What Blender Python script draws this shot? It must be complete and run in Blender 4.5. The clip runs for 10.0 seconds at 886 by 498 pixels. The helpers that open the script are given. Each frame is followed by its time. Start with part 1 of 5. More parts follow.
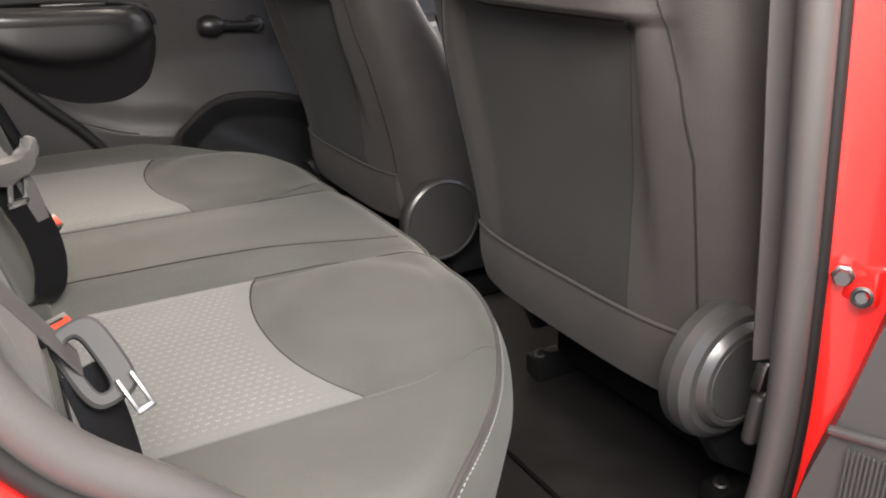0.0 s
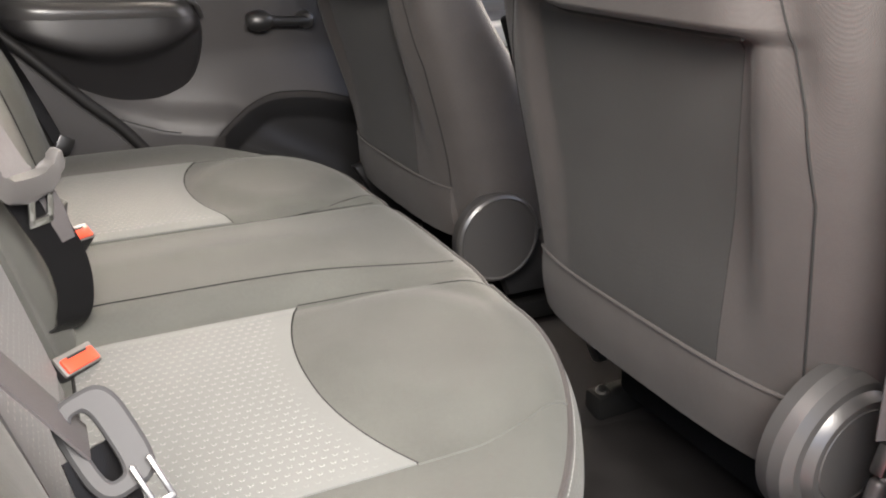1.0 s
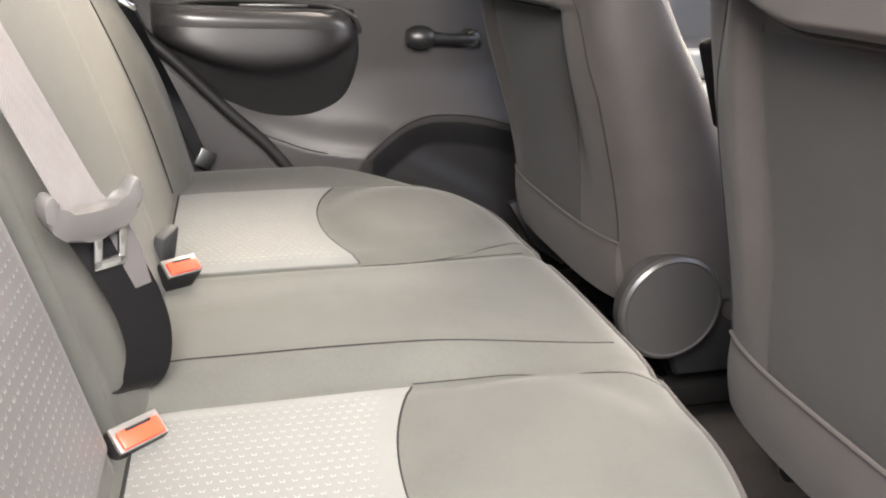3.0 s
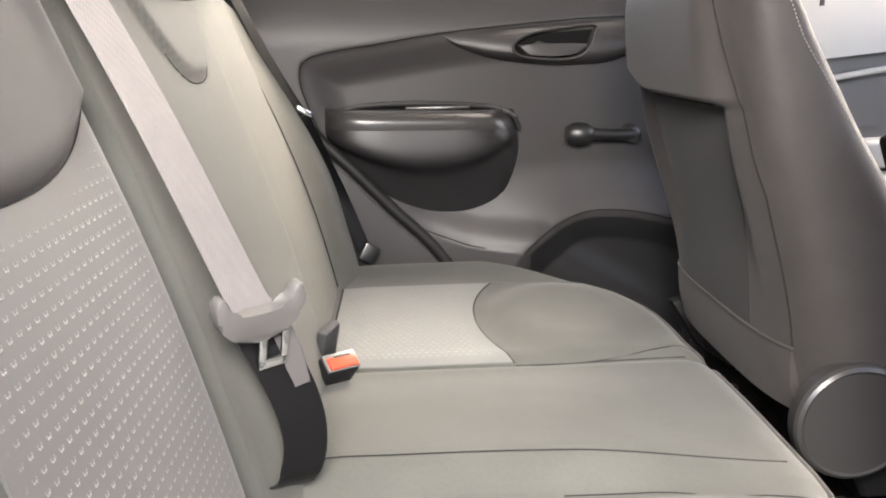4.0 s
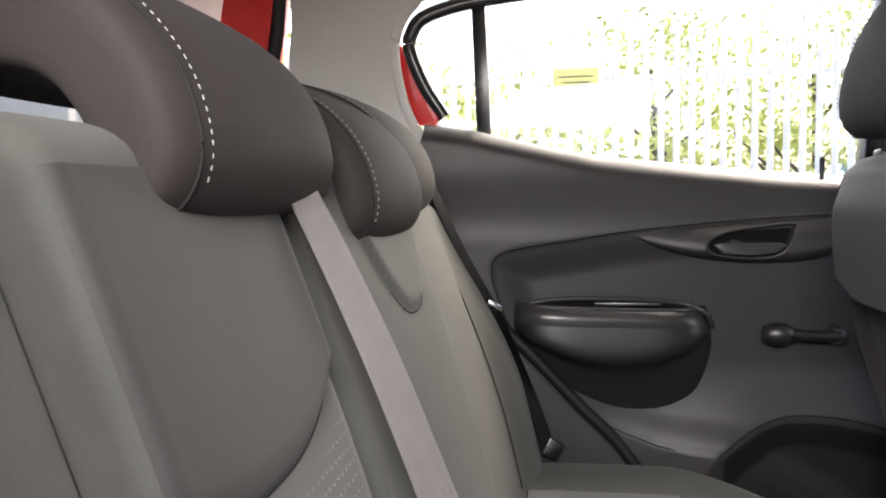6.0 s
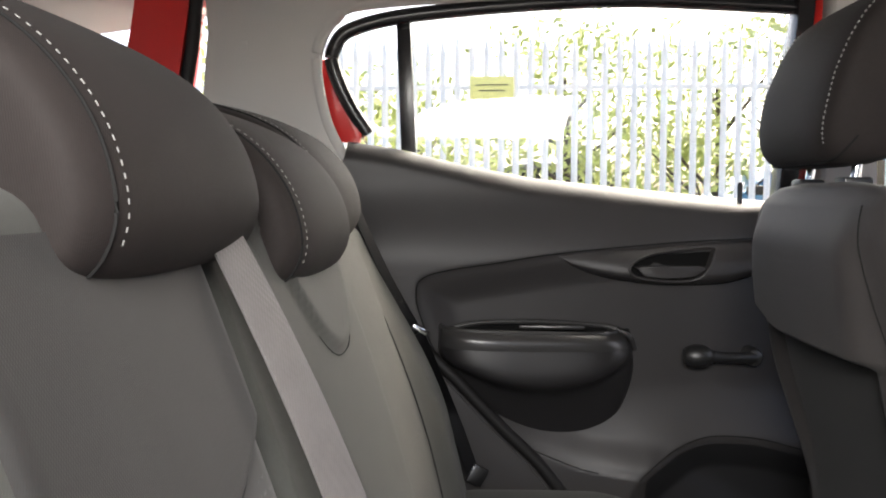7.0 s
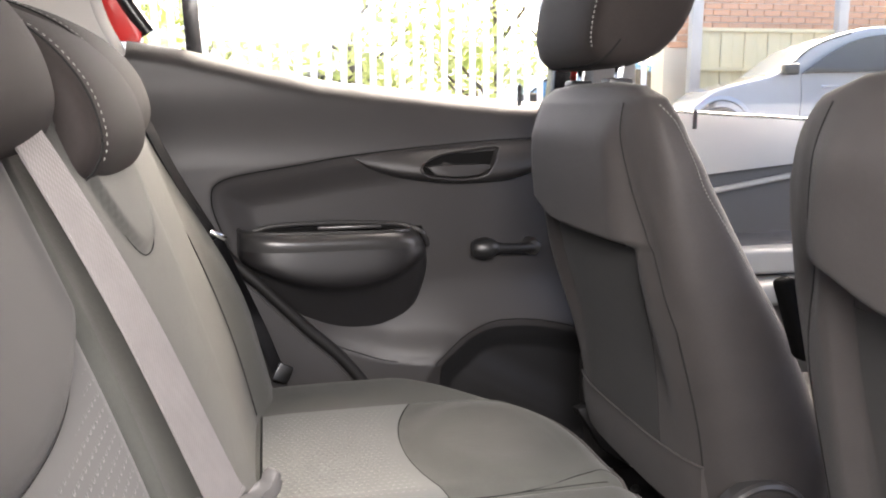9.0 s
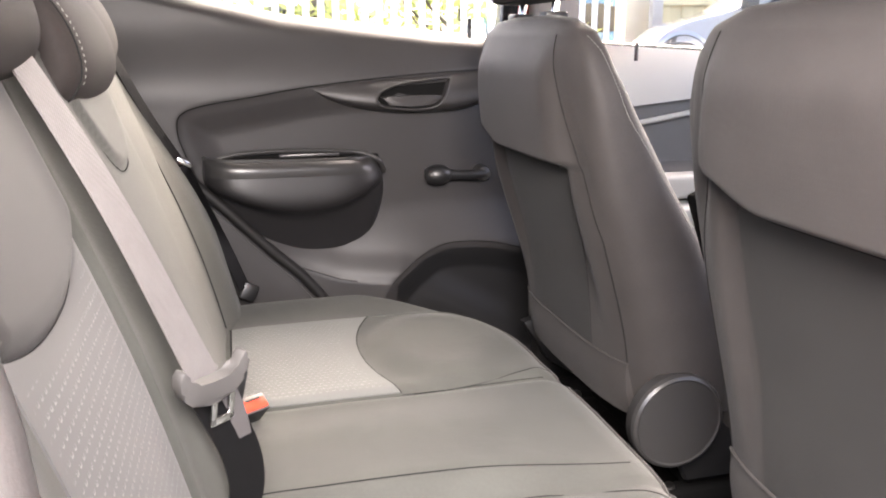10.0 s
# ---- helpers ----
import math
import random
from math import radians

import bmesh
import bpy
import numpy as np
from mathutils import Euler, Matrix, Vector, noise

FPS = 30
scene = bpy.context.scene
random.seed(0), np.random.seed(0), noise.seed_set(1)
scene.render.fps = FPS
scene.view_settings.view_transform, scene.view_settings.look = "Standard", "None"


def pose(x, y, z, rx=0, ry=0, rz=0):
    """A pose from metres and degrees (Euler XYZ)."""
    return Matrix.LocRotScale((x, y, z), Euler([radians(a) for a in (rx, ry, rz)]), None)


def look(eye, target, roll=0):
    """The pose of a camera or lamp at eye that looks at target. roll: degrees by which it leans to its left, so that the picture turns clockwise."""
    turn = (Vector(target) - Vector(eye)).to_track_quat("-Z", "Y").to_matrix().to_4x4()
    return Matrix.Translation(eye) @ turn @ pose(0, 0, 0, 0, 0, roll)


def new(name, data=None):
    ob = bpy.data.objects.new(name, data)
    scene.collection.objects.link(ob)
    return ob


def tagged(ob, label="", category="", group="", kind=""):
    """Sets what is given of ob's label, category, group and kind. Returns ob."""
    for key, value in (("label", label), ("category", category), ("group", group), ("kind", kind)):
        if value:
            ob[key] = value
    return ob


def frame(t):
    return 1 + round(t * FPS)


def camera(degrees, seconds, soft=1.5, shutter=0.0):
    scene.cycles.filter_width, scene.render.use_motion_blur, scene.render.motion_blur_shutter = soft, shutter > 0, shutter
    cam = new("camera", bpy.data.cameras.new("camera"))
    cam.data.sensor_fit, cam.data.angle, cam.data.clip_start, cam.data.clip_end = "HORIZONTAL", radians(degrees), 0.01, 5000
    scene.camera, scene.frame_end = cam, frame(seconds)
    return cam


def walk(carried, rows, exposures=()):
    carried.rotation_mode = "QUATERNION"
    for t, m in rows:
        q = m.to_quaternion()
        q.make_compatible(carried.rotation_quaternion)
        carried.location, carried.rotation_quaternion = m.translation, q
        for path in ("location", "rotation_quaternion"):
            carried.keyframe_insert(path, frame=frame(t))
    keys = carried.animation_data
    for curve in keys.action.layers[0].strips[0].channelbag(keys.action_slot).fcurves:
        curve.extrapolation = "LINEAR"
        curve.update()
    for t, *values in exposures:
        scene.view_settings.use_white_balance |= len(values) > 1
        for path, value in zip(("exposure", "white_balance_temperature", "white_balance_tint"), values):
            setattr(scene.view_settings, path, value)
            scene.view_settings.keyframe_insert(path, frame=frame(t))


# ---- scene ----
# ---------------------------------------------------------------- camera
cam = camera(57.5, 10.0, soft=2.0)
PATH = [
    (0, (-0.217, -0.964, 0.959), (0.696, 0.655, 0.22), -0.5),
    (0.5, (-0.205, -0.923, 0.962), (0.685, 0.703, 0.211), -0.2),
    (1, (-0.191, -0.867, 0.96), (0.635, 0.792, 0.208), 0.5),
    (1.5, (-0.18, -0.821, 0.961), (0.534, 0.888, 0.206), 1.6),
    (2, (-0.154, -0.782, 0.965), (0.432, 0.972, 0.204), 1.8),
    (2.2, (-0.1453, -0.7643, 0.9605), (0.4017, 1.0006, 0.1950), 1.8),
    (3.3, (-0.1153, -0.6954, 0.9309), (0.2716, 1.1579, 0.2862), 0.7),
    (3.5, (-0.116, -0.691, 0.93), (0.181, 1.197, 0.338), -0.0),
    (4, (-0.111, -0.703, 0.948), (-0.024, 1.231, 0.445), -1.3),
    (4.5, (-0.117, -0.704, 0.965), (-0.193, 1.251, 0.549), -2.1),
    (5, (-0.127, -0.702, 0.983), (-0.319, 1.263, 0.666), -2.2),
    (5.5, (-0.138, -0.7, 1.003), (-0.427, 1.268, 0.792), -1.4),
    (5.7, (-0.1430, -0.7011, 1.0094), (-0.4530, 1.2676, 0.8412), -0.85),
    (6.8, (-0.1608, -0.6800, 1.0507), (-0.3473, 1.3076, 0.9297), -0.05),
    (7, (-0.167, -0.668, 1.05), (-0.264, 1.325, 0.919), -0.0),
    (7.5, (-0.185, -0.646, 1.052), (-0.055, 1.342, 0.881), 0.3),
    (8, (-0.19, -0.64, 1.05), (0.086, 1.328, 0.824), 0.0),
    (8.5, (-0.193, -0.655, 1.044), (0.179, 1.288, 0.749), -0.1),
    (9, (-0.185, -0.702, 1.039), (0.233, 1.221, 0.687), -0.3),
    (9.5, (-0.18, -0.771, 1.025), (0.276, 1.132, 0.608), -0.3),
    (10, (-0.185, -0.806, 1.034), (0.302, 1.068, 0.533), -0.4),
]
EXPO = [(0.0, 3.44, 7150, 11), (1.0, 3.96, 7150, 11), (2.2, 4.38, 7150, 11), (3.5, 4.54, 7100, 11), (4.5, 4.14, 7000, 11), (5.5, 3.54, 6850, 12), (6.2, 3.18, 6800, 11), (7.0, 2.99, 6800, 9), (7.5, 3.14, 6850, 10), (8.5, 3.60, 6850, 13), (9.2, 4.02, 7000, 14), (10.0, 4.36, 7100, 16)]
walk(cam, [(t, look(eye, target, roll)) for t, eye, target, roll in PATH], EXPO)

# ---------------------------------------------------------------- light
world = bpy.data.worlds.new("sky")
scene.world = world
world.use_nodes = True
wn = world.node_tree.nodes
sky = wn.new("ShaderNodeTexSky")
sky.sky_type = "NISHITA"
sky.sun_disc = False
sky.sun_elevation, sky.sun_rotation = radians(42), radians(38)
sky.dust_density, sky.air_density, sky.ozone_density = 6.0, 0.5, 0.7
world.node_tree.links.new(sky.outputs[0], wn["Background"].inputs[0])
wn["Background"].inputs[1].default_value = 0.12
sun = new("sun", bpy.data.lights.new("sun", "SUN"))
sun.data.energy, sun.data.angle, sun.data.color = 0.25, radians(38), (0.96, 1.0, 0.985)
sun.matrix_world = look((2.75, 3.5, 4.0), (0, 0, 0))
# daylight entering at the open rear door
daylight = new("door_daylight", bpy.data.lights.new("door_daylight", "AREA"))
daylight.data.shape, daylight.data.size, daylight.data.size_y = "RECTANGLE", 0.9, 0.55
daylight.data.energy, daylight.data.color = 8.8, (1.0, 0.972, 0.955)
daylight.matrix_world = look((-0.22, -1.18, 1.52), (0.08, -0.02, 0.64))

# ---------------------------------------------------------------- materials
def material(name, colour, rough=0.6, metal=0.0, grain=0.0, scale=300.0, vary=0.12, patch=9.0, sheen=0.0, coat=0.0, spec=0.5):
    """A surface with fine grain relief and large soft colour variation, in metres."""
    m = bpy.data.materials.new(name)
    m.use_nodes = True
    n, l = m.node_tree.nodes, m.node_tree.links
    b = n["Principled BSDF"]
    b.inputs["Roughness"].default_value, b.inputs["Metallic"].default_value = rough, metal
    b.inputs["Sheen Weight"].default_value, b.inputs["Coat Weight"].default_value = sheen, coat
    b.inputs["Specular IOR Level"].default_value = spec
    tc = n.new("ShaderNodeTexCoord")
    big = n.new("ShaderNodeTexNoise")
    big.inputs["Scale"].default_value, big.inputs["Detail"].default_value = patch, 5.0
    fine = n.new("ShaderNodeTexNoise")
    fine.inputs["Scale"].default_value, fine.inputs["Detail"].default_value = scale, 3.0
    l.new(tc.outputs["Object"], big.inputs["Vector"]), l.new(tc.outputs["Object"], fine.inputs["Vector"])
    both = n.new("ShaderNodeMath")
    both.operation = "MULTIPLY_ADD"
    l.new(fine.outputs[0], both.inputs[0])
    both.inputs[1].default_value = 0.5
    l.new(big.outputs[0], both.inputs[2])
    ramp = n.new("ShaderNodeMapRange")
    l.new(both.outputs[0], ramp.inputs[0])
    ramp.inputs[1].default_value, ramp.inputs[2].default_value = 0.35, 1.15
    ramp.inputs[3].default_value, ramp.inputs[4].default_value = 1 - vary, 1 + vary
    mix = n.new("ShaderNodeVectorMath")
    mix.operation = "SCALE"
    mix.inputs[0].default_value = colour
    l.new(ramp.outputs[0], mix.inputs["Scale"])
    l.new(mix.outputs[0], b.inputs["Base Color"])
    if grain:
        bump = n.new("ShaderNodeBump")
        bump.inputs["Strength"].default_value, bump.inputs["Distance"].default_value = grain, 0.0008
        l.new(fine.outputs[0], bump.inputs["Height"])
        l.new(bump.outputs[0], b.inputs["Normal"])
    return m


def weave(m, pitch, strength, axis=2):
    """Adds a woven rib relief to a material: fine crossing waves along the object's axes."""
    n, l = m.node_tree.nodes, m.node_tree.links
    tc = n.new("ShaderNodeTexCoord")
    hs = []
    for rot in (0.6, -0.6):
        w = n.new("ShaderNodeTexWave")
        w.inputs["Scale"].default_value = 0.314 / pitch
        mp = n.new("ShaderNodeMapping")
        mp.inputs["Rotation"].default_value = (rot if axis == 0 else 0.2, 0.0, rot if axis == 2 else 0.15)
        l.new(tc.outputs["Object"], mp.inputs[0])
        l.new(mp.outputs[0], w.inputs[0])
        hs.append(w)
    add = n.new("ShaderNodeMath")
    l.new(hs[0].outputs[1], add.inputs[0]), l.new(hs[1].outputs[1], add.inputs[1])
    bump = n.new("ShaderNodeBump")
    bump.inputs["Strength"].default_value, bump.inputs["Distance"].default_value = strength, 0.0006
    l.new(add.outputs[0], bump.inputs["Height"])
    l.new(bump.outputs[0], n["Principled BSDF"].inputs["Normal"])
    return m


def dotted(name, colour, dot, flat, pitch):
    """Cloth with rows of small raised crescents; flat names the two object axes that it lies along."""
    m = material(name, colour, 0.6, sheen=0.08, vary=0.10, spec=0.3)
    n, l = m.node_tree.nodes, m.node_tree.links
    tc = n.new("ShaderNodeTexCoord")
    sep = n.new("ShaderNodeSeparateXYZ")
    laid = n.new("ShaderNodeUVMap")
    laid.uv_map = "cloth"
    l.new(laid.outputs[0], sep.inputs[0])

    def op(kind, a, b=None):
        q = n.new("ShaderNodeMath")
        q.operation = kind
        for i, v in enumerate((a, b)):
            if v is None:
                continue
            if isinstance(v, (int, float)):
                q.inputs[i].default_value = v
            else:
                l.new(v, q.inputs[i])
        return q.outputs[0]
    u, v = op("DIVIDE", sep.outputs[0], pitch), op("DIVIDE", sep.outputs[1], pitch)
    row = op("FLOOR", v)
    u = op("ADD", u, op("MULTIPLY", op("MODULO", row, 2.0), 0.5))
    fu, fv = op("SUBTRACT", op("FRACT", u), 0.5), op("SUBTRACT", op("FRACT", v), 0.5)
    r = op("SQRT", op("ADD", op("MULTIPLY", fu, fu), op("MULTIPLY", fv, fv)))
    ring = op("SUBTRACT", 1.0, op("MULTIPLY", op("ABSOLUTE", op("SUBTRACT", r, 0.20)), 11.0))
    ring = op("MAXIMUM", ring, 0.0)
    half = op("MINIMUM", op("MAXIMUM", op("ADD", op("MULTIPLY", fv, -6.0), 0.6), 0.0), 1.0)
    beads = op("ADD", 0.6, op("MULTIPLY", op("COSINE", op("MULTIPLY", op("ARCTAN2", fu, fv), 5.0)), 0.4))
    rim = n.new("ShaderNodeUVMap")
    rim.uv_map = "rim"
    rs = n.new("ShaderNodeSeparateXYZ")
    l.new(rim.outputs[0], rs.inputs[0])
    wear = n.new("ShaderNodeTexNoise")
    wear.inputs["Scale"].default_value = 38.0
    l.new(tc.outputs["Object"], wear.inputs["Vector"])
    uneven = op("ADD", 0.35, op("MULTIPLY", wear.outputs[0], 1.1))
    border = op("MINIMUM", op("MAXIMUM", op("DIVIDE", op("SUBTRACT", rs.outputs[0], 0.012), 0.016), 0.0), 1.0)
    cres = op("MULTIPLY", op("MULTIPLY", op("MULTIPLY", ring, half), op("MULTIPLY", beads, border)), uneven)
    b = n["Principled BSDF"]
    old = b.inputs["Base Color"].links[0].from_socket
    mix = n.new("ShaderNodeMix")
    mix.data_type = "RGBA"
    l.new(cres, mix.inputs[0])
    l.new(old, mix.inputs[6])
    mix.inputs[7].default_value = (*dot, 1)
    l.new(mix.outputs[2], b.inputs["Base Color"])
    bump = n.new("ShaderNodeBump")
    bump.inputs["Strength"].default_value, bump.inputs["Distance"].default_value = 0.6, 0.0014
    l.new(cres, bump.inputs["Height"])
    l.new(bump.outputs[0], b.inputs["Normal"])
    return m


CLOTH = weave(material("charcoal_cloth", (0.0272, 0.0246, 0.0238), 0.66, sheen=0.05, vary=0.2, patch=22.0, spec=0.25), 0.0009, 0.14)
HEADCLOTH = weave(material("brown_black_cloth", (0.0188, 0.0158, 0.0150), 0.72, sheen=0.02, vary=0.2, patch=18.0, spec=0.12), 0.0009, 0.12)
CLOTH_SEAT = weave(material("seat_cloth", (0.0430, 0.0446, 0.0404), 0.7, sheen=0.06, vary=0.17, patch=16.0, spec=0.22), 0.0009, 0.12)
CLOTH_PANEL = weave(material("black_panel_cloth", (0.0182, 0.0180, 0.0176), 0.6, sheen=0.04, vary=0.15, patch=20.0, spec=0.25), 0.0009, 0.14)
CLOTH_PAD = weave(material("dark_seat_cloth", (0.0205, 0.0202, 0.0196), 0.68, sheen=0.06, vary=0.17, patch=16.0, spec=0.22), 0.0009, 0.12)
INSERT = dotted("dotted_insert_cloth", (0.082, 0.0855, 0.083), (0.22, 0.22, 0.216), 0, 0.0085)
# the same dotted cloth, darkened for the shade on the near backrest
INSERT_SHADED = dotted("shaded_dotted_insert_cloth", (0.053, 0.0535, 0.0535), (0.27, 0.27, 0.265), 0, 0.0085)
SEAM = material("dark_seam", (0.012, 0.012, 0.012), 0.9, spec=0.1)
THREAD = material("pale_thread", (0.19, 0.19, 0.182), 0.8, spec=0.2)
PLASTIC = material("charcoal_plastic", (0.0255, 0.0241, 0.0243), 0.42, grain=0.35, scale=900.0, vary=0.10, spec=0.35)
# door plastic darkened, so the pocket's colour holds the shade under its bulge
PLASTIC_SHADED = material("shade_darkened_plastic", (0.0115, 0.0110, 0.0115), 0.42, grain=0.3, scale=900.0, vary=0.08, spec=0.42)
PLASTIC_DARK = material("black_plastic", (0.009, 0.009, 0.0095), 0.38, grain=0.2, scale=900.0)
PLASTIC_GLOSS = material("smooth_grey_plastic", (0.024, 0.0235, 0.0235), 0.32, vary=0.06)
RUBBER_BLACK = material("black_rubber", (0.0065, 0.0062, 0.0062), 0.55, grain=0.2, scale=500.0, spec=0.3)
RUBBER = material("weatherstrip_rubber", (0.040, 0.0385, 0.0375), 0.48, grain=0.2, scale=500.0)
TRIM = material("pale_grey_trim", (0.46, 0.45, 0.43), 0.7, grain=0.25, scale=700.0, vary=0.05)
LINING = material("headlining_cloth", (0.55, 0.54, 0.52), 0.95, grain=0.4, scale=900.0, vary=0.05)
RED = material("red_car_paint", (0.56, 0.014, 0.012), 0.3, coat=1.0, vary=0.04)
CARPET = material("black_carpet", (0.0085, 0.008, 0.008), 0.95, grain=1.0, scale=600.0, vary=0.35, patch=14.0, spec=0.06)
WEBBING = weave(material("grey_belt_webbing", (0.118, 0.112, 0.1115), 0.6, vary=0.10, patch=60.0, spec=0.3), 0.0022, 0.28)
WEBBING_MID = weave(material("dark_grey_belt_webbing", (0.048, 0.045, 0.046), 0.5, vary=0.06, spec=0.3), 0.0008, 0.12)
WEBBING_DARK = weave(material("black_belt_webbing", (0.0040, 0.0040, 0.0044), 0.30, spec=0.18), 0.0008, 0.15)
TONGUE = material("grey_tongue_plastic", (0.056, 0.054, 0.0535), 0.6, grain=0.15, scale=900.0, vary=0.05)
CHROME = material("chrome", (0.75, 0.75, 0.75), 0.14, metal=1.0, vary=0.03)
STEEL = material("worn_steel", (0.12, 0.12, 0.12), 0.4, metal=1.0)
BUCKLE_RIM = material("pale_grey_plastic", (0.105, 0.100, 0.096), 0.4, vary=0.05)
BUTTON = material("red_buckle_button", (0.50, 0.048, 0.022), 0.4, vary=0.05)
UPPER = material("grey_upper_trim", (0.38, 0.38, 0.355), 0.5, grain=0.3, scale=900.0, vary=0.06)
# near-black for matt parts; in cups, pockets and gaps it paints in their shade
BLACK_AND_SHADE = material("matt_black_and_recess_shade", (0.005, 0.005, 0.005), 0.95, spec=0.08)
TONGUE_DARK = material("dark_grey_tongue_plastic", (0.030, 0.0305, 0.032), 0.62, vary=0.06, spec=0.18)
FRONT_GREY = material("mid_grey_plastic", (0.10, 0.098, 0.095), 0.45, grain=0.3, scale=900.0, vary=0.08)
BLACK = material("black_gloss_trim", (0.012, 0.012, 0.013), 0.25)

GLASS = bpy.data.materials.new("window_glass")
GLASS.use_nodes = True
_g = GLASS.node_tree.nodes
_mix, _tr, _gl = _g.new("ShaderNodeMixShader"), _g.new("ShaderNodeBsdfTransparent"), _g.new("ShaderNodeBsdfGlossy")
_gl.inputs["Roughness"].default_value = 0.02
_tr.inputs[0].default_value = (0.93, 0.95, 0.94, 1)
_mix.inputs[0].default_value = 0.05
GLASS.node_tree.links.new(_tr.outputs[0], _mix.inputs[1])
GLASS.node_tree.links.new(_gl.outputs[0], _mix.inputs[2])
GLASS.node_tree.links.new(_mix.outputs[0], _g["Material Output"].inputs[0])

# tint added to cut the light that reaches the seats from behind
GLASS_TINT = GLASS.copy()
GLASS_TINT.name = "dimming_glass"
GLASS_TINT.node_tree.nodes[_tr.name].inputs[0].default_value = (0.45, 0.46, 0.46, 1)

# ---------------------------------------------------------------- mesh helpers
def finish(name, bm, mat, parent=None, label="", sharp=40):
    me = bpy.data.meshes.new(name)
    bmesh.ops.recalc_face_normals(bm, faces=bm.faces)
    bm.to_mesh(me)
    bm.free()
    for p in me.polygons:
        p.use_smooth = True
    me.set_sharp_from_angle(angle=radians(sharp))
    me.materials.append(mat)
    ob = new(name, me)
    if parent:
        ob.parent = parent
        if parent.data is None:
            ob.matrix_parent_inverse = Matrix.Translation(-parent.location)
    if label:
        ob["label"] = label
    return ob


def part(name, bm, mat, parent, label="", sharp=40):
    return finish(name, bm, mat, parent, label, sharp)


def thing(name, label, category, at=(0, 0, 0), group="", kind=""):
    ob = new(name)
    ob.location = at
    ob.empty_display_size = 0.05
    return tagged(ob, label, category, group, kind)


def sstep(a, b, x):
    t = min(1.0, max(0.0, (x - a) / (b - a)))
    return t * t * (3 - 2 * t)


def lerp_table(table, x):
    for (a, p), (b, q) in zip(table, table[1:]):
        if x <= b:
            k = max(0.0, min(1.0, (x - a) / (b - a)))
            return p + (q - p) * k
    return table[-1][1]


def span(a, b, n):
    return [a + (b - a) * i / n for i in range(n + 1)]


def grid(bm, fn, us, vs, cu=False, cv=False, uv=None):
    """Quads over us x vs, at fn(u, v)."""
    rows = [[bm.verts.new(fn(u, v)) for v in vs] for u in us]
    layer = bm.loops.layers.uv.verify() if uv else None
    nu, nv = len(us), len(vs)
    for i in range(nu if cu else nu - 1):
        for j in range(nv if cv else nv - 1):
            ids = ((i, j), ((i + 1) % nu, j), ((i + 1) % nu, (j + 1) % nv), (i, (j + 1) % nv))
            f = bm.faces.new([rows[a][b] for a, b in ids])
            if uv:
                for loop, (a, b) in zip(f.loops, ids):
                    loop[layer].uv = uv(us[a], vs[b])
    return rows


def solid_sheet(bm, fn, us, vs, back):
    """A sheet fn(u, v) with a second skin back(u, v), closed round its rim."""
    a, b = grid(bm, fn, us, vs), grid(bm, back, us, vs)
    nu, nv = len(us), len(vs)
    rim = [(i, 0) for i in range(nu)] + [(nu - 1, j) for j in range(1, nv)] + [(i, nv - 1) for i in range(nu - 2, -1, -1)] + [(0, j) for j in range(nv - 2, 0, -1)]
    for (i, j), (k, m) in zip(rim, rim[1:] + rim[:1]):
        bm.faces.new((a[i][j], a[k][m], b[k][m], b[i][j]))


def insert_sheet(fn, us, vs, uv, rim):
    """A thin cloth panel fn(u, v, lift), with its cloth laid out by uv(point) and the distance to its border by rim(u, v)."""
    bm = bmesh.new()
    solid_sheet(bm, lambda a, b: fn(a, b, 0.0015), us, vs, lambda a, b: fn(a, b, -0.004))
    lay, edge = bm.loops.layers.uv.new("cloth"), bm.loops.layers.uv.new("rim")
    bm.verts.index_update()
    nv, count = len(vs), len(us) * len(vs)
    for f in bm.faces:
        for lp in f.loops:
            k = lp.vert.index % count
            lp[lay].uv = uv(lp.vert.co)
            lp[edge].uv = (rim(us[k // nv], vs[k % nv]), 0.0)
    return bm


def smooth_path(pts, n=8):
    """Catmull-Rom through pts."""
    pts = [Vector(p) for p in pts]
    q = [2 * pts[0] - pts[1]] + pts + [2 * pts[-1] - pts[-2]]
    out = []
    for i in range(1, len(q) - 2):
        a, b, c, d = q[i - 1], q[i], q[i + 1], q[i + 2]
        for k in range(n):
            t = k / n
            out.append(0.5 * ((2 * b) + (c - a) * t + (2 * a - 5 * b + 4 * c - d) * t * t + (3 * b - a - 3 * c + d) * t ** 3))
    return out + [pts[-1]]


def tube(bm, pts, r, sides=8, closed=False, flat=1.0, up=(0.03, 0.02, 1)):
    """A round (or flattened) tube along pts."""
    pts = [Vector(p) for p in pts]
    rings = []
    n = len(pts)
    for i, p in enumerate(pts):
        a = pts[(i - 1) % n] if (closed or i) else p
        b = pts[(i + 1) % n] if (closed or i < n - 1) else p
        d = (b - a).normalized()
        s = d.cross(Vector(up))
        if s.length < 1e-4:
            s = d.cross(Vector((1, 0, 0)))
        s.normalize()
        w = s.cross(d)
        rr = r(i / max(1, n - 1)) if callable(r) else r
        rings.append([bm.verts.new(p + rr * (math.cos(k * math.tau / sides) * s + flat * math.sin(k * math.tau / sides) * w)) for k in range(sides)])
    for i in range(n if closed else n - 1):
        A, B = rings[i], rings[(i + 1) % n]
        for k in range(sides):
            bm.faces.new((A[k], A[(k + 1) % sides], B[(k + 1) % sides], B[k]))
    if not closed:
        bm.faces.new(rings[0][::-1]), bm.faces.new(rings[-1])


